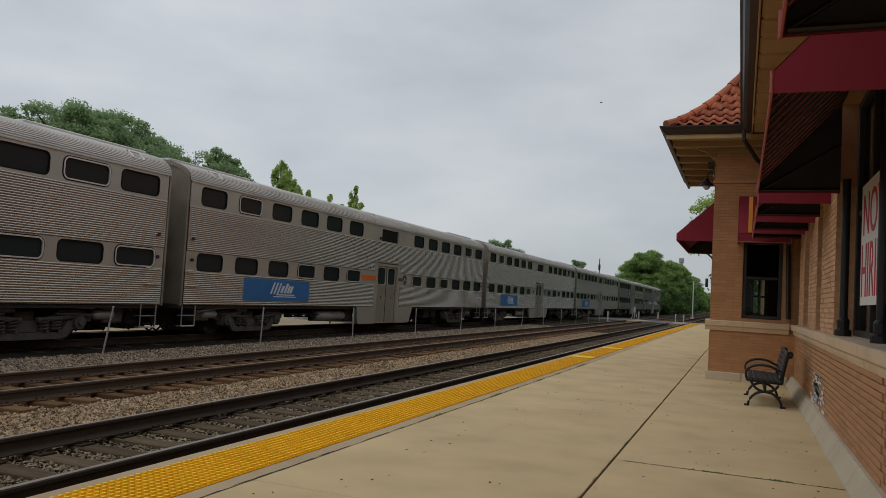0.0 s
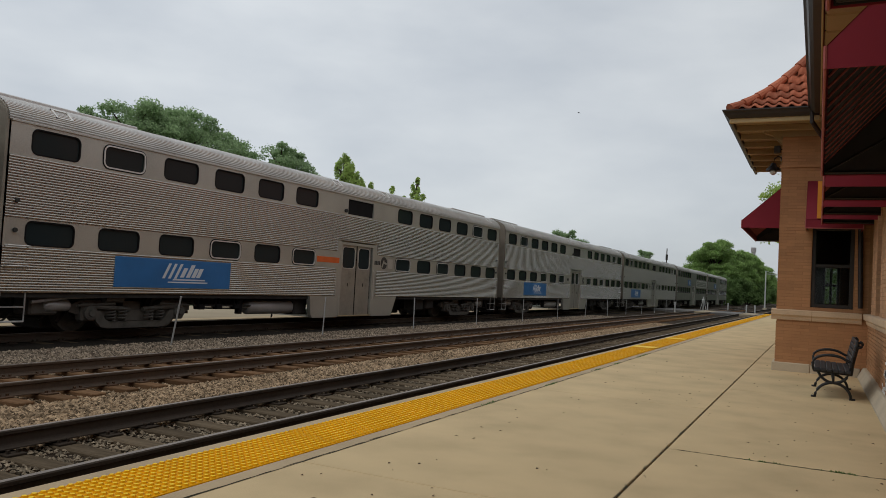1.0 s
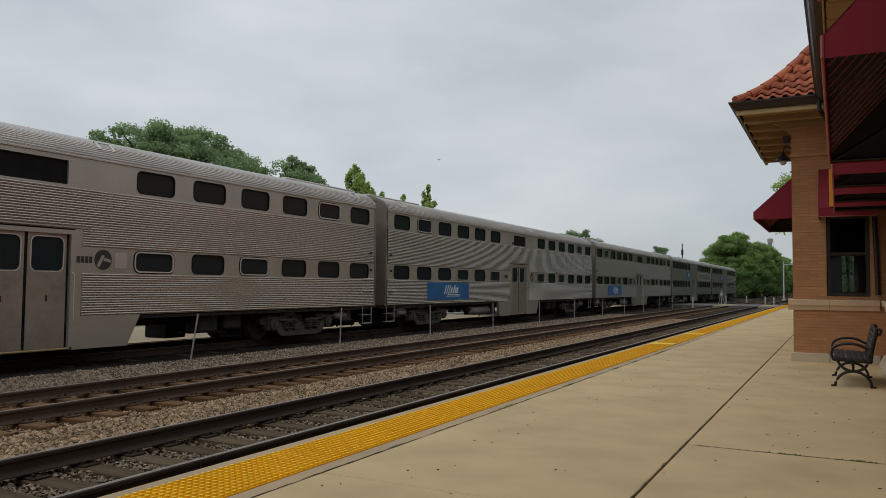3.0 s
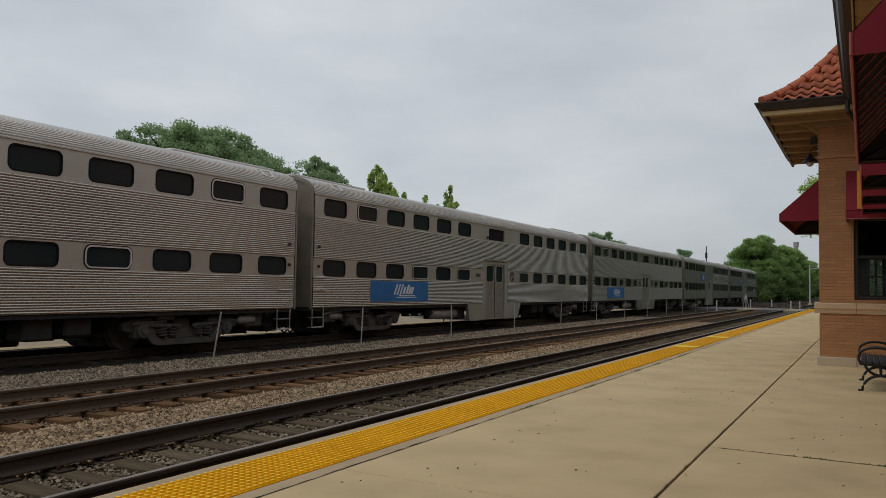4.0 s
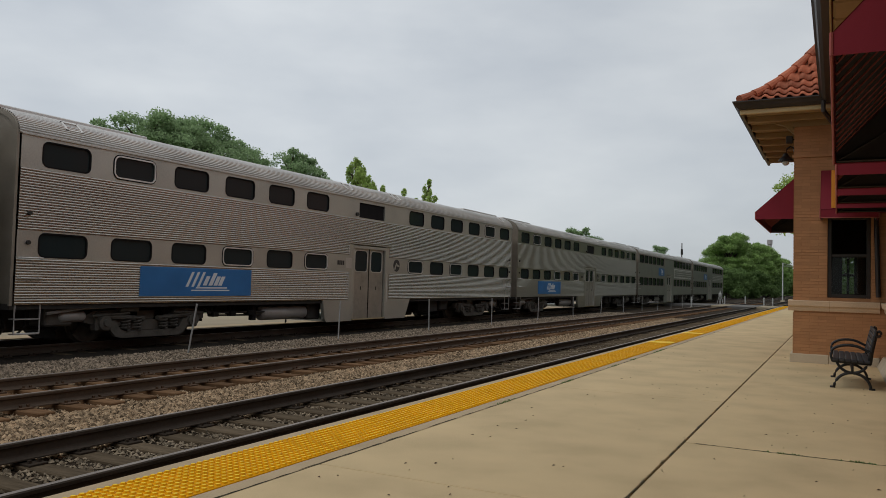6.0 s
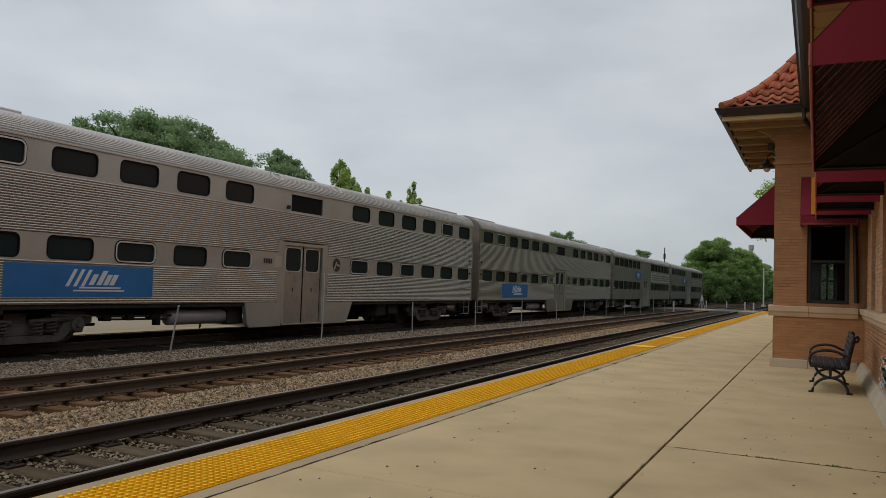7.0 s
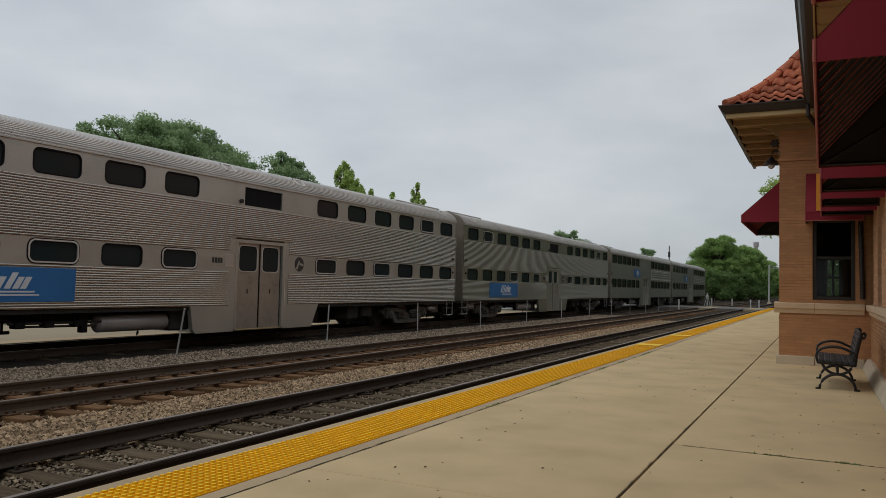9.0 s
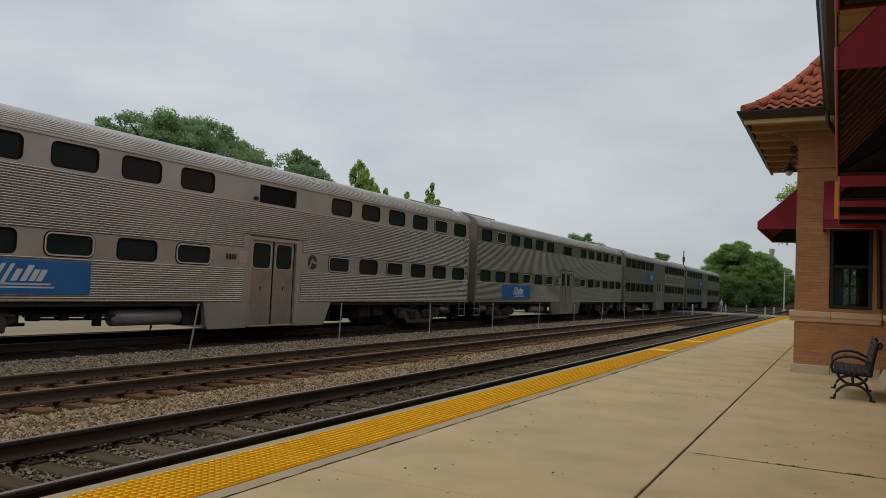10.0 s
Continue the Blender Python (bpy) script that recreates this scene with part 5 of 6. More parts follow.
bev_box(b, -1.66, GX + 0.2, 15.52, 15.58, EAVE_Z - 0.235, EAVE_Z - 0.12, 0.008)
bev_box(b, GX + 0.2, GX + 0.225, -5, 15.5, EAVE_Z - 0.155, EAVE_Z - 0.05, 0.008)
part("fascia", b, M["cream"], roof, "cream fascia board")
b = bmesh.new()
bev_box(b, -1.66, -1.60, 15.58, BAY_END - 0.2, EAVE_Z - 0.235, EAVE_Z - 0.12, 0.008)
part("fascia", b, M["gutter"], roof, "dark bronze side fascia")
y = 15.58
while y < BAY_END - 0.3:
    b = bmesh.new()
    bev_box(b, -1.6, 0.83 if y < 16.4 else BAY_X + 0.02, y + 0.018, min(y + 0.42, BAY_END - 0.2) - 0.018, EAVE_Z - 0.165, EAVE_Z - 0.13, 0.015)
    part("soffit_board", b, M["soffit"], roof)
    y += 0.42
for k in range(7):
    b = bmesh.new()
    y = 16.1 + 0.88 * k
    bev_box(b, -1.58, (0.8 if y < 16.3 else BAY_X), y, y + 0.075, EAVE_Z - 0.285, EAVE_Z - 0.163, 0.01)
    part("rafter", b, M["soffit"], roof, "tan painted rafter under the eaves")
y = -4.9
while y < 15.3:
    b = bmesh.new()
    bev_box(b, GX + 0.24, WALL + 0.02, y + 0.015, min(y + 0.65, 15.5) - 0.015, EAVE_Z - 0.15, EAVE_Z - 0.10, 0.03)
    part("soffit_board", b, M["soffit"], roof)
    y += 0.65
# Added dark sheets above the boards make the gaps read as shade.
b = bmesh.new()
box(b, -1.6, WALL, 15.58, BAY_END - 0.2, EAVE_Z - 0.125, EAVE_Z - 0.115)
box(b, GX + 0.24, WALL, -5, 15.5, EAVE_Z - 0.095, EAVE_Z - 0.085)
part("soffit_gap_shade", b, M["frame"], roof)
b = bmesh.new()
box(b, BAY_X - 0.02, WALL + 0.3, BAY_Y0 - 0.02, BAY_Y0 + 0.2, 4.62, EAVE_Z - 0.16)
box(b, BAY_X - 0.02, BAY_X + 0.2, BAY_Y0 + 0.2, BAY_Y1, 4.62, EAVE_Z - 0.16)
box(b, WALL - 0.02, WALL + 0.2, -5, BAY_Y0 - 0.03, 4.62, EAVE_Z - 0.14)
part("frieze", b, M["soffit"], roof, "tan painted frieze board")
for x, y in ((BAY_X - 0.35, BAY_Y0 + 0.35), (BAY_X - 0.35, 19.0), (BAY_X - 0.35, 20.7)):
    b = bmesh.new()
    pts = [(0.36, -0.3), (0.36, 0.0), (0.0, 0.0), (0.0, -0.05), (0.16, -0.1), (0.26, -0.22)]
    f = [b.verts.new((x + u, y - 0.07, EAVE_Z - 0.16 + v)) for u, v in pts]
    g = [b.verts.new((x + u, y + 0.07, EAVE_Z - 0.16 + v)) for u, v in pts]
    b.faces.new(f)
    b.faces.new(g[::-1])
    for i in range(6):
        b.faces.new((f[i], g[i], g[(i + 1) % 6], f[(i + 1) % 6]))
    part("eave_bracket", b, M["soffit"], roof)
b = bmesh.new()
tube(b, [(GX + 0.07, 15.32, EAVE_Z - 0.12), (GX + 0.07, 15.34, EAVE_Z - 0.3), (0.05, 15.9, EAVE_Z - 0.62), (0.3, 16.35, EAVE_Z - 0.75), (0.36, 16.4, EAVE_Z - 1.0), (0.66, 16.4, 2.9), (0.70, 16.4, 1.3)], 0.042, 8)
part("downpipe", b, M["gutter"], roof, "dark downpipe from the gutter")


def roof_z(d):
    return EAVE_Z - 0.01 + (0.5 * d + 0.35 * d * d if d < 1.5 else 0.5 * 1.5 + 0.35 * 2.25 + 1.5 * (d - 1.5))


# bell-cast hipped bay roof: deck, then tiles in courses on the front slope
b = bmesh.new()
ds = [0, 0.3, 0.6, 0.9, 1.2, 1.5, 2.2, 3.2]
X0, Y0, Y1 = -1.66, 15.45, BAY_END - 0.05
for d, e in zip(ds, ds[1:]):
    zd, ze = roof_z(d) - 0.02, roof_z(e) - 0.02
    q = lambda *p: b.faces.new([b.verts.new(v) for v in p])
    q((X0 + d, Y0 + d, zd), (6, Y0 + d, zd), (6, Y0 + e, ze), (X0 + e, Y0 + e, ze))
    q((X0 + d, Y0 + d, zd), (X0 + e, Y0 + e, ze), (X0 + e, Y1 - e, ze), (X0 + d, Y1 - d, zd))
    q((X0 + d, Y1 - d, zd), (X0 + e, Y1 - e, ze), (6, Y1 - e, ze), (6, Y1 - d, zd))
part("deck", b, M["tile"], roof)
b = bmesh.new()
for x0, x1, z0, z1 in ((GX + 0.06, 3.6, EAVE_Z, EAVE_Z + 2.6), (3.6, 7.0, EAVE_Z + 2.6, EAVE_Z)):
    b.faces.new([b.verts.new(v) for v in ((x0, -5.3, z0), (x1, -5.3, z1), (x1, 15.4, z1), (x0, 15.4, z0))])
    b.faces.new([b.verts.new(v) for v in ((x0, BAY_END, z0), (x1, BAY_END, z1), (x1, 45.3, z1), (x0, 45.3, z0))])
part("main_slope", b, M["tile"], roof, "plain tiled main roof slope")


def tile_mesh(w, l, th=0.016):
    """An S-shaped clay pantile, w across and l long, lying along +y."""
    b = bmesh.new()
    n = 8
    rows = []
    for dz, y in ((0.035, 0.0), (0.0, l)):
        rows.append([b.verts.new((w * k / n, y, dz + 0.038 * math.sin(2 * math.pi * k / n) * (1.0 if k <= n / 2 else 0.55))) for k in range(n + 1)])
    low = [b.verts.new((v.co.x, v.co.y, v.co.z - th)) for v in rows[0]]
    for k in range(n):
        b.faces.new((rows[0][k], rows[0][k + 1], rows[1][k + 1], rows[1][k]))
        b.faces.new((rows[0][k], low[k], low[k + 1], rows[0][k + 1]))
    return b


TW, TL = 0.215, 0.25
first_tile = part("roof_tile", tile_mesh(TW * 1.05, TL * 1.35), M["tile"], roof, smooth=True)
course, d = 0, 0.0
placed = 0
while d < 2.0:
    s = (roof_z(d + 0.05) - roof_z(d)) / 0.05
    tilt = math.degrees(math.atan(s))
    x = X0 + d + 0.17
    while x < 1.6:
        m = pose(x, Y0 + d - 0.03, roof_z(d) + 0.012, tilt)
        if placed == 0:
            first_tile.matrix_basis = m
        else:
            share("roof_tile", first_tile.data, roof, m)
        placed += 1
        x += TW
    d += TL * math.cos(math.radians(tilt))
    course += 1
d = 0.0
while d < 2.0:
    s = (roof_z(d + 0.05) - roof_z(d)) / 0.05
    tilt = math.degrees(math.atan(s))
    y = Y0 + d + 0.35
    while y < Y0 + 5.2:
        share("roof_tile", first_tile.data, roof, Matrix.Translation((X0 + d - 0.03, y, roof_z(d) + 0.012)) @ pose(0, 0, 0, 0, 0, -90) @ pose(0, 0, 0, tilt))
        y += TW
    d += TL * math.cos(math.radians(tilt))
# hip tiles
d = 0.0
while d < 2.0:
    e = d + 0.26
    p, q = Vector((X0 + d, Y0 + d, roof_z(d) + 0.045)), Vector((X0 + e, Y0 + e, roof_z(e) + 0.06))
    b = bmesh.new()
    tube(b, [p, p.lerp(q, 0.5), q], [0.098, 0.078, 0.066], 10)
    part("hip_tile", b, M["tile"], roof)
    d = e - 0.03


# ---- awnings ----
def awning(name, u0, u1, wall, front, zb, zv, zt, along="y", orange=False, ribs=0.16):
    """Canvas awning on a frame: slope, valance, two end panels, open below. along: the wall's direction."""
    a = thing(name, "burgundy canvas awning over a station window", "awning", group="awnings of the station")
    sgn = 1 if wall > front else -1
    def P(u, d, z):
        return (d, u, z) if along == "y" else (u, d, z)
    th = 0.008
    def sheet(nm, pts, off, mat, label=""):
        b = bmesh.new()
        f = [b.verts.new(p) for p in pts]
        g = [b.verts.new(Vector(p) + Vector(off)) for p in pts]
        b.faces.new(f)
        b.faces.new(g[::-1])
        for i in range(len(f)):
            j = (i + 1) % len(f)
            b.faces.new((f[i], g[i], g[j], f[j]))
        return part(nm, b, mat, a, label)
    sheet("slope", [P(u0, front, zv), P(u1, front, zv), P(u1, wall, zt), P(u0, wall, zt)], (0, 0, -th), M["awning"])
    sheet("valance", [P(u0, front, zb), P(u1, front, zb), P(u1, front, zv), P(u0, front, zv)], P(0, sgn * th, 0), M["awning"])
    for u, s in ((u0, 1), (u1, -1)):
        sheet("end_panel", [P(u, front, zb), P(u, front, zv), P(u, wall, zt), P(u, wall, zb)], P(s * th, 0, 0), M["awning"])
        b = bmesh.new()
        tube(b, [P(u, front - sgn * 0.004, zb), P(u, front - sgn * 0.004, zv)], 0.012, 6)
        part("binding", b, M["awning_trim"], a, "faded pink canvas binding")
    b = bmesh.new()
    tube(b, [P(u0, front - sgn * 0.003, zb), P(u1, front - sgn * 0.003, zb)], 0.010, 6)
    part("binding", b, M["awning_trim"], a, "faded pink canvas binding")
    eps = 0.004
    # Added black sheets under slope and far end imitate the shade there.
    sheet("shade_sheet", [P(u0 + 0.01, front + sgn * 0.02, zv - 0.012), P(u1 - 0.01, front + sgn * 0.02, zv - 0.012), P(u1 - 0.01, wall, zt - 0.034), P(u0 + 0.01, wall, zt - 0.034)], (0, 0, -eps), M["shade_sheet"], "black sheet standing in for shade inside the awning")
    sheet("shade_sheet", [P(u1 - 0.012, front + sgn * 0.02, zb + 0.01), P(u1 - 0.012, front + sgn * 0.02, zv - 0.02), P(u1 - 0.012, wall, zt - 0.05), P(u1 - 0.012, wall, zb + 0.01)], P(-eps, 0, 0), M["shade_sheet"], "black sheet standing in for shade inside the awning")
    u = u0 + ribs
    while u < u1 - 0.05:
        b = bmesh.new()
        tube(b, [P(u, front + sgn * 0.02, zv - 0.03), P(u, wall - sgn * 0.02, zt - 0.05)], 0.010, 5)
        part("rib", b, M["awning_trim"], a)
        u += ribs
    for u in (u0 + 0.03, u1 - 0.03):
        b = bmesh.new()
        tube(b, [P(u, front + sgn * 0.03, zb + 0.03), P(u, wall, zb + 0.03)], 0.014, 6)
        tube(b, [P(u, front + sgn * 0.03, zb + 0.03), P(u, wall, zb + 0.55)], 0.012, 6)
        part("strut", b, M["gutter"], a)
    if orange:
        b = bmesh.new()
        bev_box(b, -0.085, -0.012, front - 0.02, front - 0.008, zv + 0.02, zt - 0.12, 0.003)
        part("trim_strip", b, M["orange"], a, "orange painted strip")
    return a


AZ = 2.80
awning("awning", 0.6, 4.05, WALL, -0.02, AZ, AZ + 0.14, AZ + 1.05, ribs=0.3)
awning("awning", 5.1, 9.5, WALL, -0.025, AZ, AZ + 0.14, AZ + 1.05, ribs=0.3)
awning("awning", 10.4, 11.85, WALL, 0.0, AZ, AZ + 0.14, AZ + 1.05)
awning("awning", 12.6, 13.85, WALL, 0.0, AZ, AZ + 0.14, AZ + 1.05)
awning("awning", 14.5, 15.45, WALL, 0.0, AZ, AZ + 0.14, AZ + 1.05)
awning("awning", -0.27, 0.68, BAY_Y0, 15.65, 2.74, 2.9, 3.73, along="x", orange=True)
awning("awning", 16.85, 20.9, BAY_X, -1.48, 2.83, 2.99, 3.66)

# ---- fixtures of the bay ----
lamp = thing("wall_lamp", "gooseneck wall lamp with a bell shade on the brick bay", "wall lamp", m=pose(BAY_X, 17.2, 4.2) @ Matrix.Scale(0.95, 4))
b = bmesh.new()
tube(b, [(0, 0, 0), (-0.04, 0, 0.13), (-0.11, 0, 0.17), (-0.18, 0, 0.12), (-0.2, 0, 0.0)], 0.018, 8)
tube(b, [(0.0, 0, 0), (-0.02, 0, 0)], 0.06, 10)
part("gooseneck", b, M["black"], lamp)
b = bmesh.new()
tube(b, [(-0.2, 0, 0.02), (-0.2, 0, -0.04), (-0.2, 0, -0.1), (-0.2, 0, -0.15)], [0.04, 0.07, 0.13, 0.16], 14)
part("shade", b, M["black"], lamp)
b = bmesh.new()
tube(b, [(-0.2, 0, -0.14), (-0.2, 0, -0.2), (-0.2, 0, -0.24)], [0.07, 0.075, 0.03], 10)
part("globe", b, M["lamp_glass"], lamp, "unlit frosted glass globe", smooth=True)
spk = thing("loudspeaker", "small dark box loudspeaker under the eave", "loudspeaker", m=pose(BAY_X - 0.1, 16.75, 4.42) @ Matrix.Scale(0.6, 4))
b = bmesh.new()
bev_box(b, -0.1, 0.1, -0.1, 0.1, -0.12, 0.12, 0.02)
part("case", b, M["under"], spk)
b = bmesh.new()
tube(b, [(0.08, 0, 0), (0.16, 0, 0)], 0.03, 8)
part("bracket", b, M["black"], spk)
camb = thing("security_box", "small pale conduit box on the bay wall", "junction box", m=pose(BAY_X - 0.05, 17.9, 4.42) @ Matrix.Scale(0.6, 4))
b = bmesh.new()
bev_box(b, -0.06, 0.06, -0.08, 0.08, -0.09, 0.09, 0.012)
part("case", b, M["post"], camb)
b = bmesh.new()
tube(b, [(0.02, 0, 0.08), (0.02, 0, 0.5)], 0.014, 6)
part("conduit", b, M["post"], camb)

# ---- bench ----
bench = thing("bench", "black slatted bench with scrolled cast-iron ends by the station wall", "bench", m=pose(0.215, 12.5, 0) @ Matrix.Diagonal((0.87, 1.15, 0.95, 1)))


def scroll(y):
    b = bmesh.new()
    def bar(pts, r=0.022):
        tube(b, [(u, y, v) for u, v in pts], r, 8)
    def arc(cx, cz, rx, rz, a0, a1, n=14):
        return [(cx + rx * math.cos(radians(a0 + (a1 - a0) * k / n)), cz + rz * math.sin(radians(a0 + (a1 - a0) * k / n))) for k in range(n + 1)]
    bar([(-0.33, 0.012), (-0.25, 0.012)], 0.018)
    bar([(0.24, 0.012), (0.33, 0.012)], 0.018)
    bar(arc(0.0, 0.0, 0.27, 0.24, 176, 4))
    bar(arc(0.0, 0.46, 0.24, 0.22, 190, 350))
    bar([(0.0, 0.24), (0.0, 0.40)], 0.02)
    bar([(-0.30, 0.41), (0.27, 0.39)], 0.026)
    bar([(-0.29, 0.40), (-0.315, 0.47)] + arc(-0.05, 0.52, 0.27, 0.135, 176, 40) + [(0.24, 0.57), (0.29, 0.545)], 0.021)
    bar([(0.25, 0.38), (0.27, 0.55), (0.31, 0.73), (0.34, 0.84), (0.375, 0.88)], 0.034)
    bar(arc(0.37, 0.845, 0.04, 0.04, 90, -200), 0.02)
    return b


for y in (0.0, 1.3):
    part("end_frame", scroll(y), M["black"], bench, "scrolled black cast-iron end frame", smooth=True)
for k in range(6):
    b = bmesh.new()
    x = -0.29 + 0.092 * k
    bev_box(b, x, x + 0.087, -0.05, 1.35, 0.41 - 0.004 * k, 0.458 - 0.004 * k, 0.01)
    part("seat_slat", b, M["slat"], bench)
for k in range(5):
    z = 0.49 + 0.083 * k
    x = 0.265 + 0.021 * k
    b = bmesh.new()
    bev_box(b, x - 0.035, x, -0.05, 1.35, z, z + 0.079, 0.01)
    part("back_slat", b, M["slat"], bench)
b = bmesh.new()
tube(b, [(0.0, 0, 0.24), (0.0, 1.3, 0.24)], 0.014, 8)
part("stretcher", b, M["black"], bench)

# ---- trees ----
def tree_mesh(seed, height, spread, trunk_h, leaves, leaf, lobes, slim=1.0, lobe=(0.16, 0.32), cone=False):
    """Trunk with limbs, and a crown of many small leaves set on uneven lobes."""
    r = random.Random(seed)
    tb = bmesh.new()
    base = height * 0.022 + 0.05
    tube(tb, [(0, 0, -0.3), (0.05, 0, trunk_h * 0.5), (0.0, 0.08, trunk_h), (0.1, 0.0, height * 0.62), (0.05, 0.05, height * 0.88)], [base * 1.3, base, base * 0.85, base * 0.45, base * 0.12], 8)
    cs = []
    for i in range(lobes):
        a = r.uniform(0, 2 * math.pi)
        k = r.random()
        z = trunk_h + (height - trunk_h) * (0.12 + 0.80 * k)
        wide = spread * math.sin(math.pi * min(1, 0.18 + 0.74 * k)) ** slim
        if cone:
            wide = spread * (1 - k) ** 0.75 + 0.1
        d = wide * r.random() ** (0.5 if cone else 0.36) * 0.92
        c = Vector((d * math.cos(a), d * math.sin(a), z))
        cs.append((c, (wide if cone else spread) * r.uniform(*lobe) + (0.15 if cone else 0)))
        if i % 2 == 0:
            s = Vector((0, 0, max(trunk_h * 0.75, z - d * 0.9 - 0.5)))
            tube(tb, [s, s.lerp(c, 0.5) + Vector((0, 0, 0.25)), c], [base * 0.4, base * 0.25, base * 0.07], 5)
    rng = np.random.default_rng(seed)
    which = rng.integers(0, lobes, leaves)
    cen = np.array([tuple(c) for c, _ in cs])[which]
    rad = np.array([q for _, q in cs])[which][:, None]
    d = rng.normal(size=(leaves, 3))
    d /= np.linalg.norm(d, axis=1, keepdims=True)
    if cone:
        out = 0.35 + 0.5 * np.minimum(np.abs(rng.normal(size=(leaves, 1))), 1.45)
    else:
        # each lobe is a leafy shell, thick on top and open below
        d[:, 2] = np.where(rng.random(leaves) < 0.6, np.abs(d[:, 2]), d[:, 2])
        out = 0.45 + 0.6 * rng.random((leaves, 1)) + 0.22 * np.abs(rng.normal(size=(leaves, 1)))
    pos = cen + d * rad * out * np.array([0.75, 0.75, 1.5] if cone else [1, 1, 0.72])
    u = np.cross(d + rng.normal(0, 0.35 if cone else 1.1, (leaves, 3)), rng.normal(size=(leaves, 3)))
    u /= np.linalg.norm(u, axis=1, keepdims=True)
    v = np.cross(d + rng.normal(0, 0.5, (leaves, 3)), u)
    v /= np.linalg.norm(v, axis=1, keepdims=True)
    s = leaf * (0.6 + 0.8 * rng.random((leaves, 1)))
    q = np.stack([pos + u * s, pos + v * s * 0.6 + d * s * 0.15, pos - u * s, pos - v * s * 0.6 + d * s * 0.15], 1).reshape(-1, 3)
    me = bpy.data.meshes.new("crown")
    me.from_pydata(q.tolist(), [], np.arange(4 * leaves).reshape(-1, 4).tolist())
    return tb, me


def tree(label, mat, m, *args):
    t = thing("tree", label, "tree", group="trees", m=m)
    tb, me = tree_mesh(*args)
    part("trunk", tb, M["bark"], t, smooth=True)
    me.materials.append(M[mat])
    c = new("crown", me)
    c.parent = t
    return t


def at(az, dist, z=-0.8, turn=0.0):
    """A place by its bearing from the platform and its distance."""
    a = radians(az)
    return pose(dist * math.sin(a), dist * math.cos(a), z, 0, 0, turn)


big = tree("large dense green tree behind the far platform", "leaf", at(-49.2, 62, -0.9), 11, 14.9, 6.0, 3.0, 42000, 0.105, 150, 0.7, (0.075, 0.17))
copy_thing(big, at(-46.3, 64, -0.3, 130))
copy_thing(big, at(-44.0, 68, -1.5, 290))
copy_thing(big, at(-50.0, 66, -2.6, 220))
copy_thing(big, at(-56.5, 66, -5.0, 70))
mid = tree("broad green tree behind the train, also added unseen behind the camera", "leaf", at(-38.7, 70, -0.55), 12, 14.0, 4.8, 2.6, 34000, 0.105, 120, 0.8, (0.08, 0.18))
copy_thing(mid, at(-41.5, 72, -1.2, 200))
copy_thing(mid, at(-36.9, 74, -3.0, 100))
copy_thing(mid, at(-17.2, 128, -2.5, 40))
copy_thing(mid, at(-19.0, 140, -3.6, 140))
copy_thing(mid, at(-15.9, 134, -4.6, 250))
copy_thing(mid, at(-11.6, 190, -2.0, 300))
copy_thing(mid, at(-10.5, 196, -4.4, 30))
copy_thing(mid, at(-12.6, 205, -2.6, 80))
young = tree("slim light green young tree with an uneven top", "leaf_light", at(-34.0, 48, -0.85), 14, 10.6, 2.5, 1.5, 8000, 0.095, 75, 0.7, (0.10, 0.24), True)
copy_thing(young, at(-33.0, 50, -1.7, 140))
copy_thing(young, at(-32.1, 50, -2.3, 240))
thin = tree("sparse thin tree with bare twigs behind the train", "leaf_light", at(-28.5, 50, -0.85), 15, 9.3, 2.0, 1.5, 3000, 0.085, 45, 0.7, (0.10, 0.24), True)
copy_thing(thin, at(-30.4, 51, -1.4, 100))
copy_thing(thin, at(-29.4, 52, -1.9, 200))
row = tree("tall leafy tree in the row beyond the level crossing", "leaf_row", at(-6.7, 165, -0.85), 16, 14.0, 4.8, 1.0, 70000, 0.14, 110, 0.6, (0.12, 0.26))
for az, dist, z, turn in ((-7.3, 168, -3.2, 90), (-5.9, 175, -2.2, 200), (-5.2, 190, -1.4, 45), (-4.55, 215, -0.85, 300), (-4.0, 235, -1.2, 160), (-3.55, 262, -2.2, 20), (-3.2, 300, -3.5, 250), (-2.8, 420, -3.0, 80), (-2.3, 430, -4.0, 10), (-1.7, 440, -3.4, 120), (-1.0, 450, -3.8, 220), (-0.3, 450, -3.0, 320)):
    copy_thing(row, at(az, dist, z, turn))
low = tree("low dark shrubby tree beside the tracks", "leaf_dark", at(-6.9, 150, -0.85), 17, 6.0, 3.6, 0.3, 14000, 0.16, 50, 0.5)
for az, dist, turn in ((-5.9, 158, 60), (-5.1, 172, 130), (-4.4, 190, 10), (-3.9, 215, 280), (-3.3, 250, 190), (-2.7, 330, 20), (-3.1, 360, 310)):
    copy_thing(low, at(az, dist, -0.85, turn))
near = tree("light green street tree behind the station bay", "leaf_light", pose(-1.1, 44, -0.85), 18, 8.7, 2.1, 4.9, 6000, 0.07, 40, 0.8)
copy_thing(low, pose(1.5, 62, -0.85, 0, 0, 40))
copy_thing(low, pose(4.5, 66, -0.85, 0, 0, 140))

# Unseen tree belt, added so the far cars mirror dark foliage, not sky.
tall = tree("unseen tall tree added to darken the far cars' reflections", "leaf_dark", pose(10, 58, -0.85), 19, 21.0, 6.5, 0.3, 40000, 0.26, 90, 0.5, (0.2, 0.36))
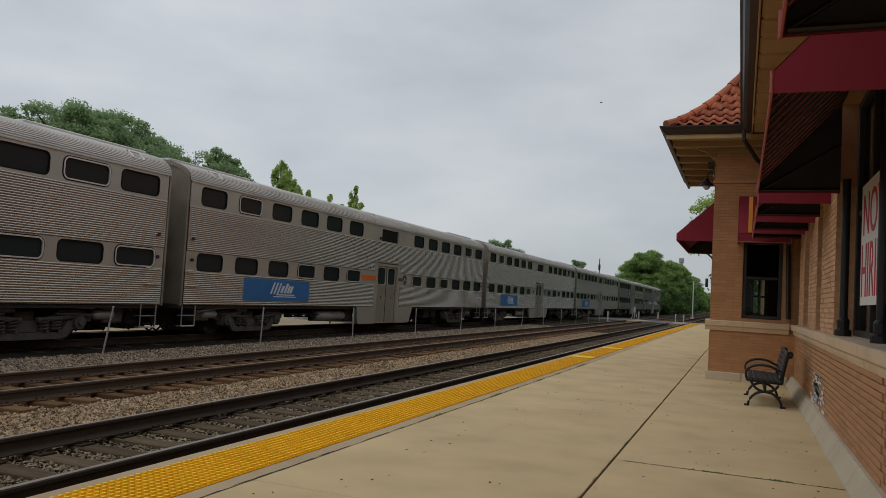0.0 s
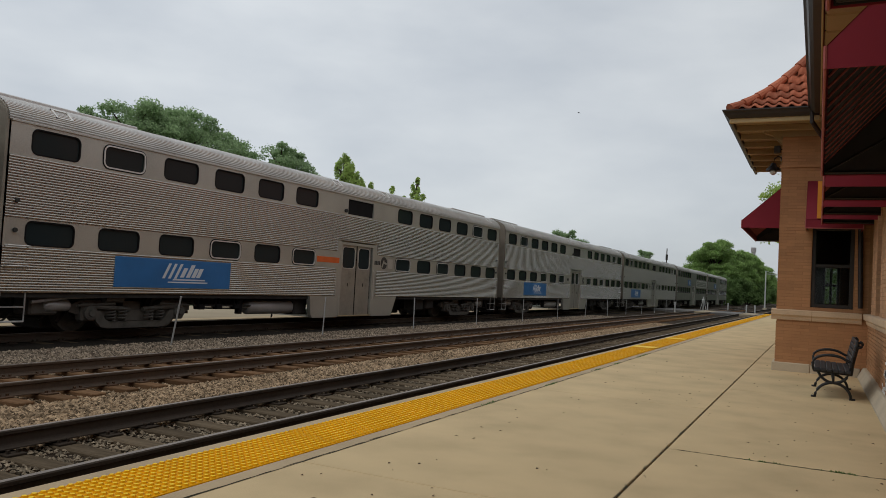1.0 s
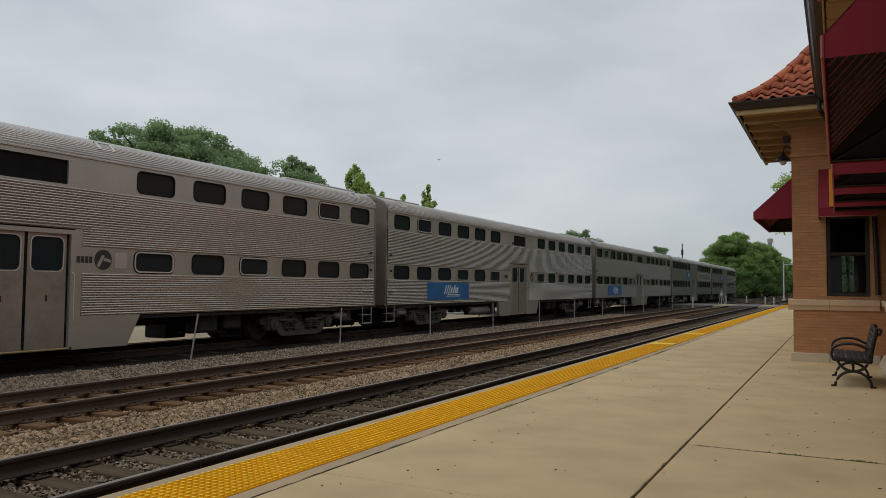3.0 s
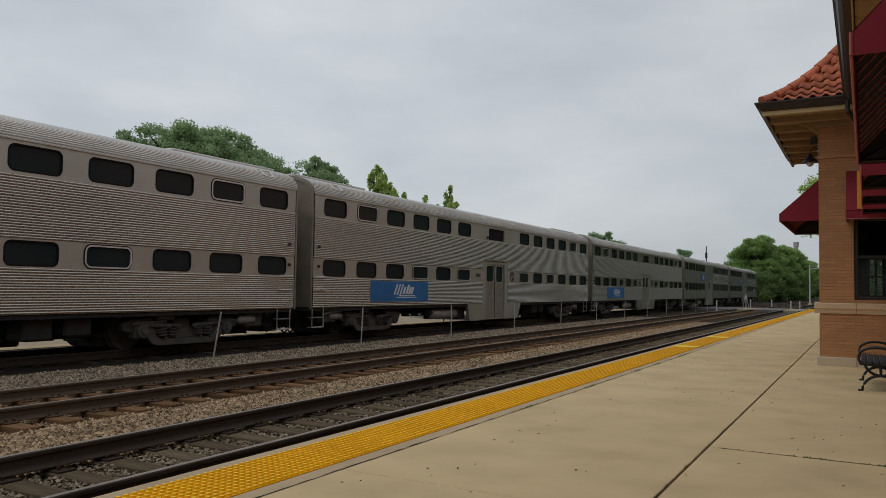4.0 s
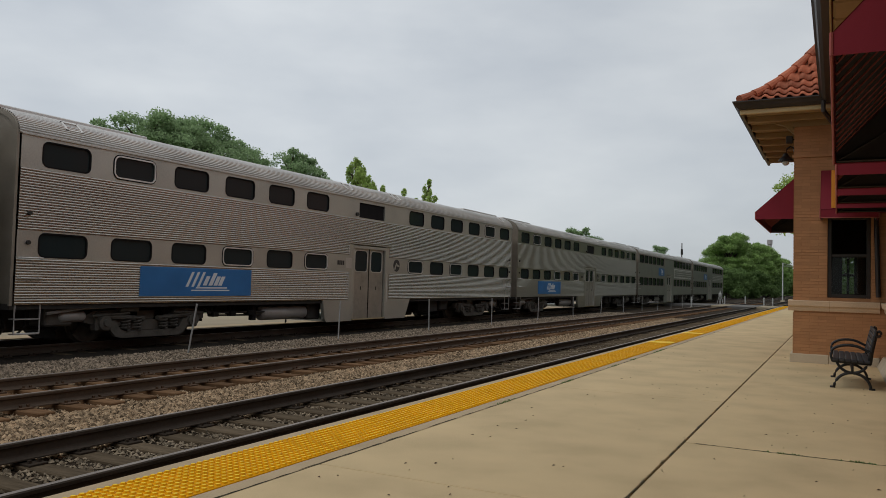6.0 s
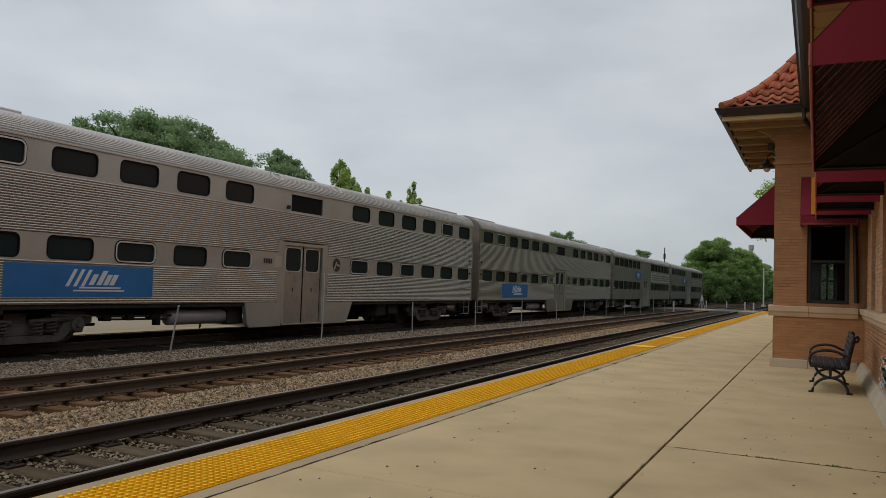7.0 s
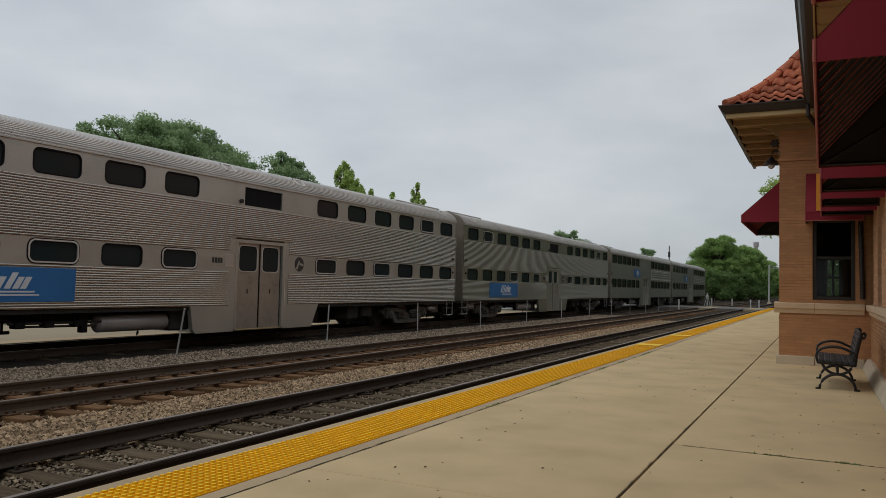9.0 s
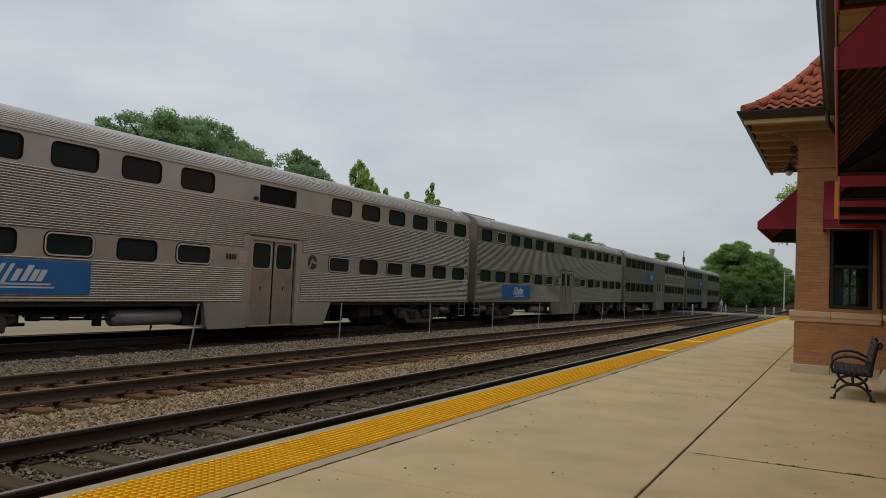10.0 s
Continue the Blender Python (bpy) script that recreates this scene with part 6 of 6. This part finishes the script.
for x, y, turn in ((14, 68, 100), (9.5, 78, 200), (15, 90, 300), (10, 102, 50), (15, 114, 150), (10, 128, 250), (15, 144, 350), (11, 160, 80), (15, 180, 20), (12, 204, 120), (14, 235, 210), (13, 270, 310)):
    copy_thing(tall, pose(x, y, -0.85, 0, 0, turn))
for x, y, turn in ((24, 74, 15), (25, 96, 130), (24, 120, 240), (26, 146, 340), (24, 172, 70), (26, 200, 190), (25, 232, 300), (24, 268, 45), (16, 310, 110), (14, 350, 220)):
    copy_thing(tall, pose(x, y, -0.85, 0, 0, turn) @ Matrix.Scale(1.3, 4))

# Three unseen trees behind the camera, added to dim the bay window's reflection.
for x, y, turn in ((-2.5, -44, 20), (3.5, -48, 140), (9.0, -45, 260)):
    copy_thing(mid, pose(x, y, -0.85, 0, 0, turn))

# ---- far things ----
stack = thing("smokestack", "tall brick stack far behind the trees, coloured pale for haze", "chimney", m=at(-4.12, 520, -1))
b = bmesh.new()
tube(b, [(0, 0, 0), (0, 0, 31), (0, 0, 31.2), (0, 0, 34)], [1.7, 1.2, 1.6, 1.6], 12)
part("shaft", b, M["chimney"], stack)
pole = thing("utility_pole", "dark wooden utility pole behind the train", "utility pole", m=at(-9.92, 145, -0.8))
b = bmesh.new()
tube(b, [(0, 0, 0), (0, 0, 10.3)], [0.13, 0.09], 8)
part("shaft", b, M["bark"], pole)
b = bmesh.new()
bev_box(b, -0.18, 0.18, -0.18, 0.18, 8.2, 9.2, 0.05)
part("transformer", b, M["under"], pole)


def far_building(m, w, d, h, cols, rows):
    t = thing("building", "low grey building far behind the train", "building", group="far buildings", m=m)
    b = bmesh.new()
    bev_box(b, -w / 2, w / 2, 0, d, 0, h, 0.05)
    part("wall", b, M["facade"], t)
    b = bmesh.new()
    bev_box(b, -w / 2 - 0.3, w / 2 + 0.3, -0.3, d + 0.3, h, h + 0.4, 0.05)
    part("roof", b, M["asphalt"], t)
    for i in range(cols):
        for j in range(rows):
            b = bmesh.new()
            x, z = -w / 2 + w * (i + 0.5) / cols, 1.2 + 3.2 * j
            bev_box(b, x - 0.6, x + 0.6, -0.06, 0.02, z, z + 1.4, 0.02)
            part("window", b, M["tinted"], t)


far_building(at(-8.9, 230, -0.8), 26, 12, 9.3, 9, 2)
far_building(at(-2.55, 470, -0.8), 16, 12, 9.0, 6, 2)

# ---- a small bird crossing the sky ----
bird = thing("bird", "small dark bird gliding across the cloudy sky", "bird")
b = bmesh.new()
tube(b, [(0, -0.14, 0), (0, -0.06, 0.005), (0, 0.03, 0.008), (0, 0.1, 0.012), (0, 0.14, 0.01)], [0.012, 0.04, 0.048, 0.03, 0.006], 8)
part("body", b, M["numeral"], bird, smooth=True)
for s in (-1, 1):
    b = bmesh.new()
    pts = [(0.03, 0.06, 0.01), (0.16, 0.08, 0.055), (0.32, -0.01, 0.03), (0.17, -0.02, 0.05), (0.03, -0.05, 0.01)]
    f = [b.verts.new((s * u, v, w)) for u, v, w in pts]
    g = [b.verts.new((s * u, v, w - 0.008)) for u, v, w in pts]
    b.faces.new(f)
    b.faces.new(g[::-1])
    for i in range(5):
        b.faces.new((f[i], g[i], g[(i + 1) % 5], f[(i + 1) % 5]))
    part("wing", b, M["numeral"], bird)
FLIGHT = [(0, -15.7, 85.7, 24.0), (0.2, -18.0, 85.4, 23.4), (0.4, -19.7, 85.1, 22.9), (0.6, -21.7, 84.7, 22.6), (0.8, -23.5, 84.4, 22.1), (1, -25.2, 84.1, 21.4), (1.2, -26.8, 83.7, 20.9), (1.4, -28.3, 83.4, 20.2), (1.6, -29.5, 83.0, 19.8), (1.8, -30.9, 82.6, 19.5), (2, -32.6, 81.9, 19.3), (2.2, -34.4, 81.2, 19.1), (2.4, -35.5, 80.7, 19.2), (2.7, -38.0, 80.2, 18.7), (3.2, -44.5, 78.7, 13.2), (3.8, -52.5, 76.7, 3.0), (10.0, -95.5, 110.7, 1.5)]


# ---- brickwork: single bricks near the camera, the rest joined ----
BH, BL, GAP = 0.062, 0.30, 0.009


def brick_rows(u0, u1, z0, z1):
    out, k, z = [], 0, z0
    while z + BH <= z1 + 0.02:
        u = u0 - (BL / 2 if k % 2 else 0)
        while u < u1:
            a, c = max(u, u0), min(u + BL - GAP, u1)
            if c - a > 0.03:
                out.append((a, c, z, min(z + BH - GAP, z1)))
            u += BL
        z += BH
        k += 1
    return out


def joined_bricks(name, parent, faces, mat="brick", relief=0.012):
    """faces: (axis, plane, outward sign, list of bricks)."""
    verts, quads = [], []
    rng = random.Random(3)
    for axis, plane, out, bricks in faces:
        for a, c, z, e in bricks:
            p = relief + rng.uniform(-0.002, 0.003)
            lo, hi = plane - out * 0.012, plane + out * (p - 0.012)
            base = len(verts)
            for d in (lo, hi):
                for u, w in ((a, z), (c, z), (c, e), (a, e)):
                    verts.append((d, u, w) if axis == "x" else (u, d, w))
            i = base
            quads += [(i + 4, i + 5, i + 6, i + 7), (i, i + 1, i + 5, i + 4), (i + 1, i + 2, i + 6, i + 5), (i + 2, i + 3, i + 7, i + 6), (i + 3, i, i + 4, i + 7)]
    me = bpy.data.meshes.new(name)
    me.from_pydata(verts, [], quads)
    me.materials.append(M[mat])
    o = new(name, me)
    o.parent = parent
    o["kind"] = "stuff"
    return o


low_wall = brick_rows(4.0, BAY_Y0, 0.2, 1.0)
single = sorted([q for q in low_wall if 6.2 < q[0] < 14], key=lambda q: q[0])[:290]
rest = [q for q in low_wall if q not in single]
mesh_full = {}
for a, c, z, e in single:
    w, h = round(c - a, 3), round(e - z, 3)
    if (w, h) not in mesh_full:
        b = bmesh.new()
        bev_box(b, -0.012, 0.014, 0, w, 0, h, 0.003)
        o = ob_from("brick", b, M["brick"])
        mesh_full[(w, h)] = o.data
        o.parent, o.matrix_basis = main_wall, pose(WALL, a, z)
    else:
        share("brick", mesh_full[(w, h)], main_wall, pose(WALL, a, z))
pier_faces, pier_ends = [], []
for y, y1 in PIERS:
    pier_faces.append(("x", WALL, -1, brick_rows(y, y1, LEDGE + 0.01, 2.95)))
    pier_ends.append(("y", y, -1, brick_rows(WALL, RECESS + 0.1, LEDGE + 0.01, 2.95)))
joined_bricks("bricks", main_wall, [("x", WALL, -1, rest), ("x", WALL, -1, brick_rows(-5, 5.4, 2.95, 4.6)), ("x", WALL, -1, brick_rows(9.7, BAY_Y0, 2.95, 4.6)), ("x", WALL, -1, brick_rows(5.4, 9.7, 3.86, 4.6)), ("x", WALL, -1, brick_rows(-5, 4.0, 0.2, 1.0))])
joined_bricks("pier_bricks", main_wall, pier_faces + pier_ends, "pier")
side = [q for q in brick_rows(BAY_X, WALL, 0.17, 1.0)]
up = [q for q in brick_rows(BAY_X, WALL, LEDGE + 0.01, 4.6) if not (q[2] < 2.84 and q[1] > -0.15 and q[0] < 0.58)]
trim = []
for a, c, z, e in brick_rows(BAY_X, WALL, LEDGE + 0.01, 4.6):
    if z < 2.84 and c > -0.15 and a < 0.58:
        if a < -0.17:
            trim.append((a, -0.16, z, e))
        if c > 0.60:
            trim.append((0.59, c, z, e))
joined_bricks("bricks", bay_wall, [("y", BAY_Y0, -1, side + up + trim), ("x", BAY_X, -1, brick_rows(BAY_Y0, BAY_Y1, 0.17, 1.0)), ("x", BAY_X, -1, brick_rows(BAY_Y0, 18.0, LEDGE + 0.01, 4.6))], relief=0.006)
b = bmesh.new()
box(b, BAY_X - 0.03, WALL, BAY_Y0 - 0.03, BAY_Y0, 4.0, 4.055)
part("string_course", b, M["brick"], bay_wall, "projecting brick course")


motions()
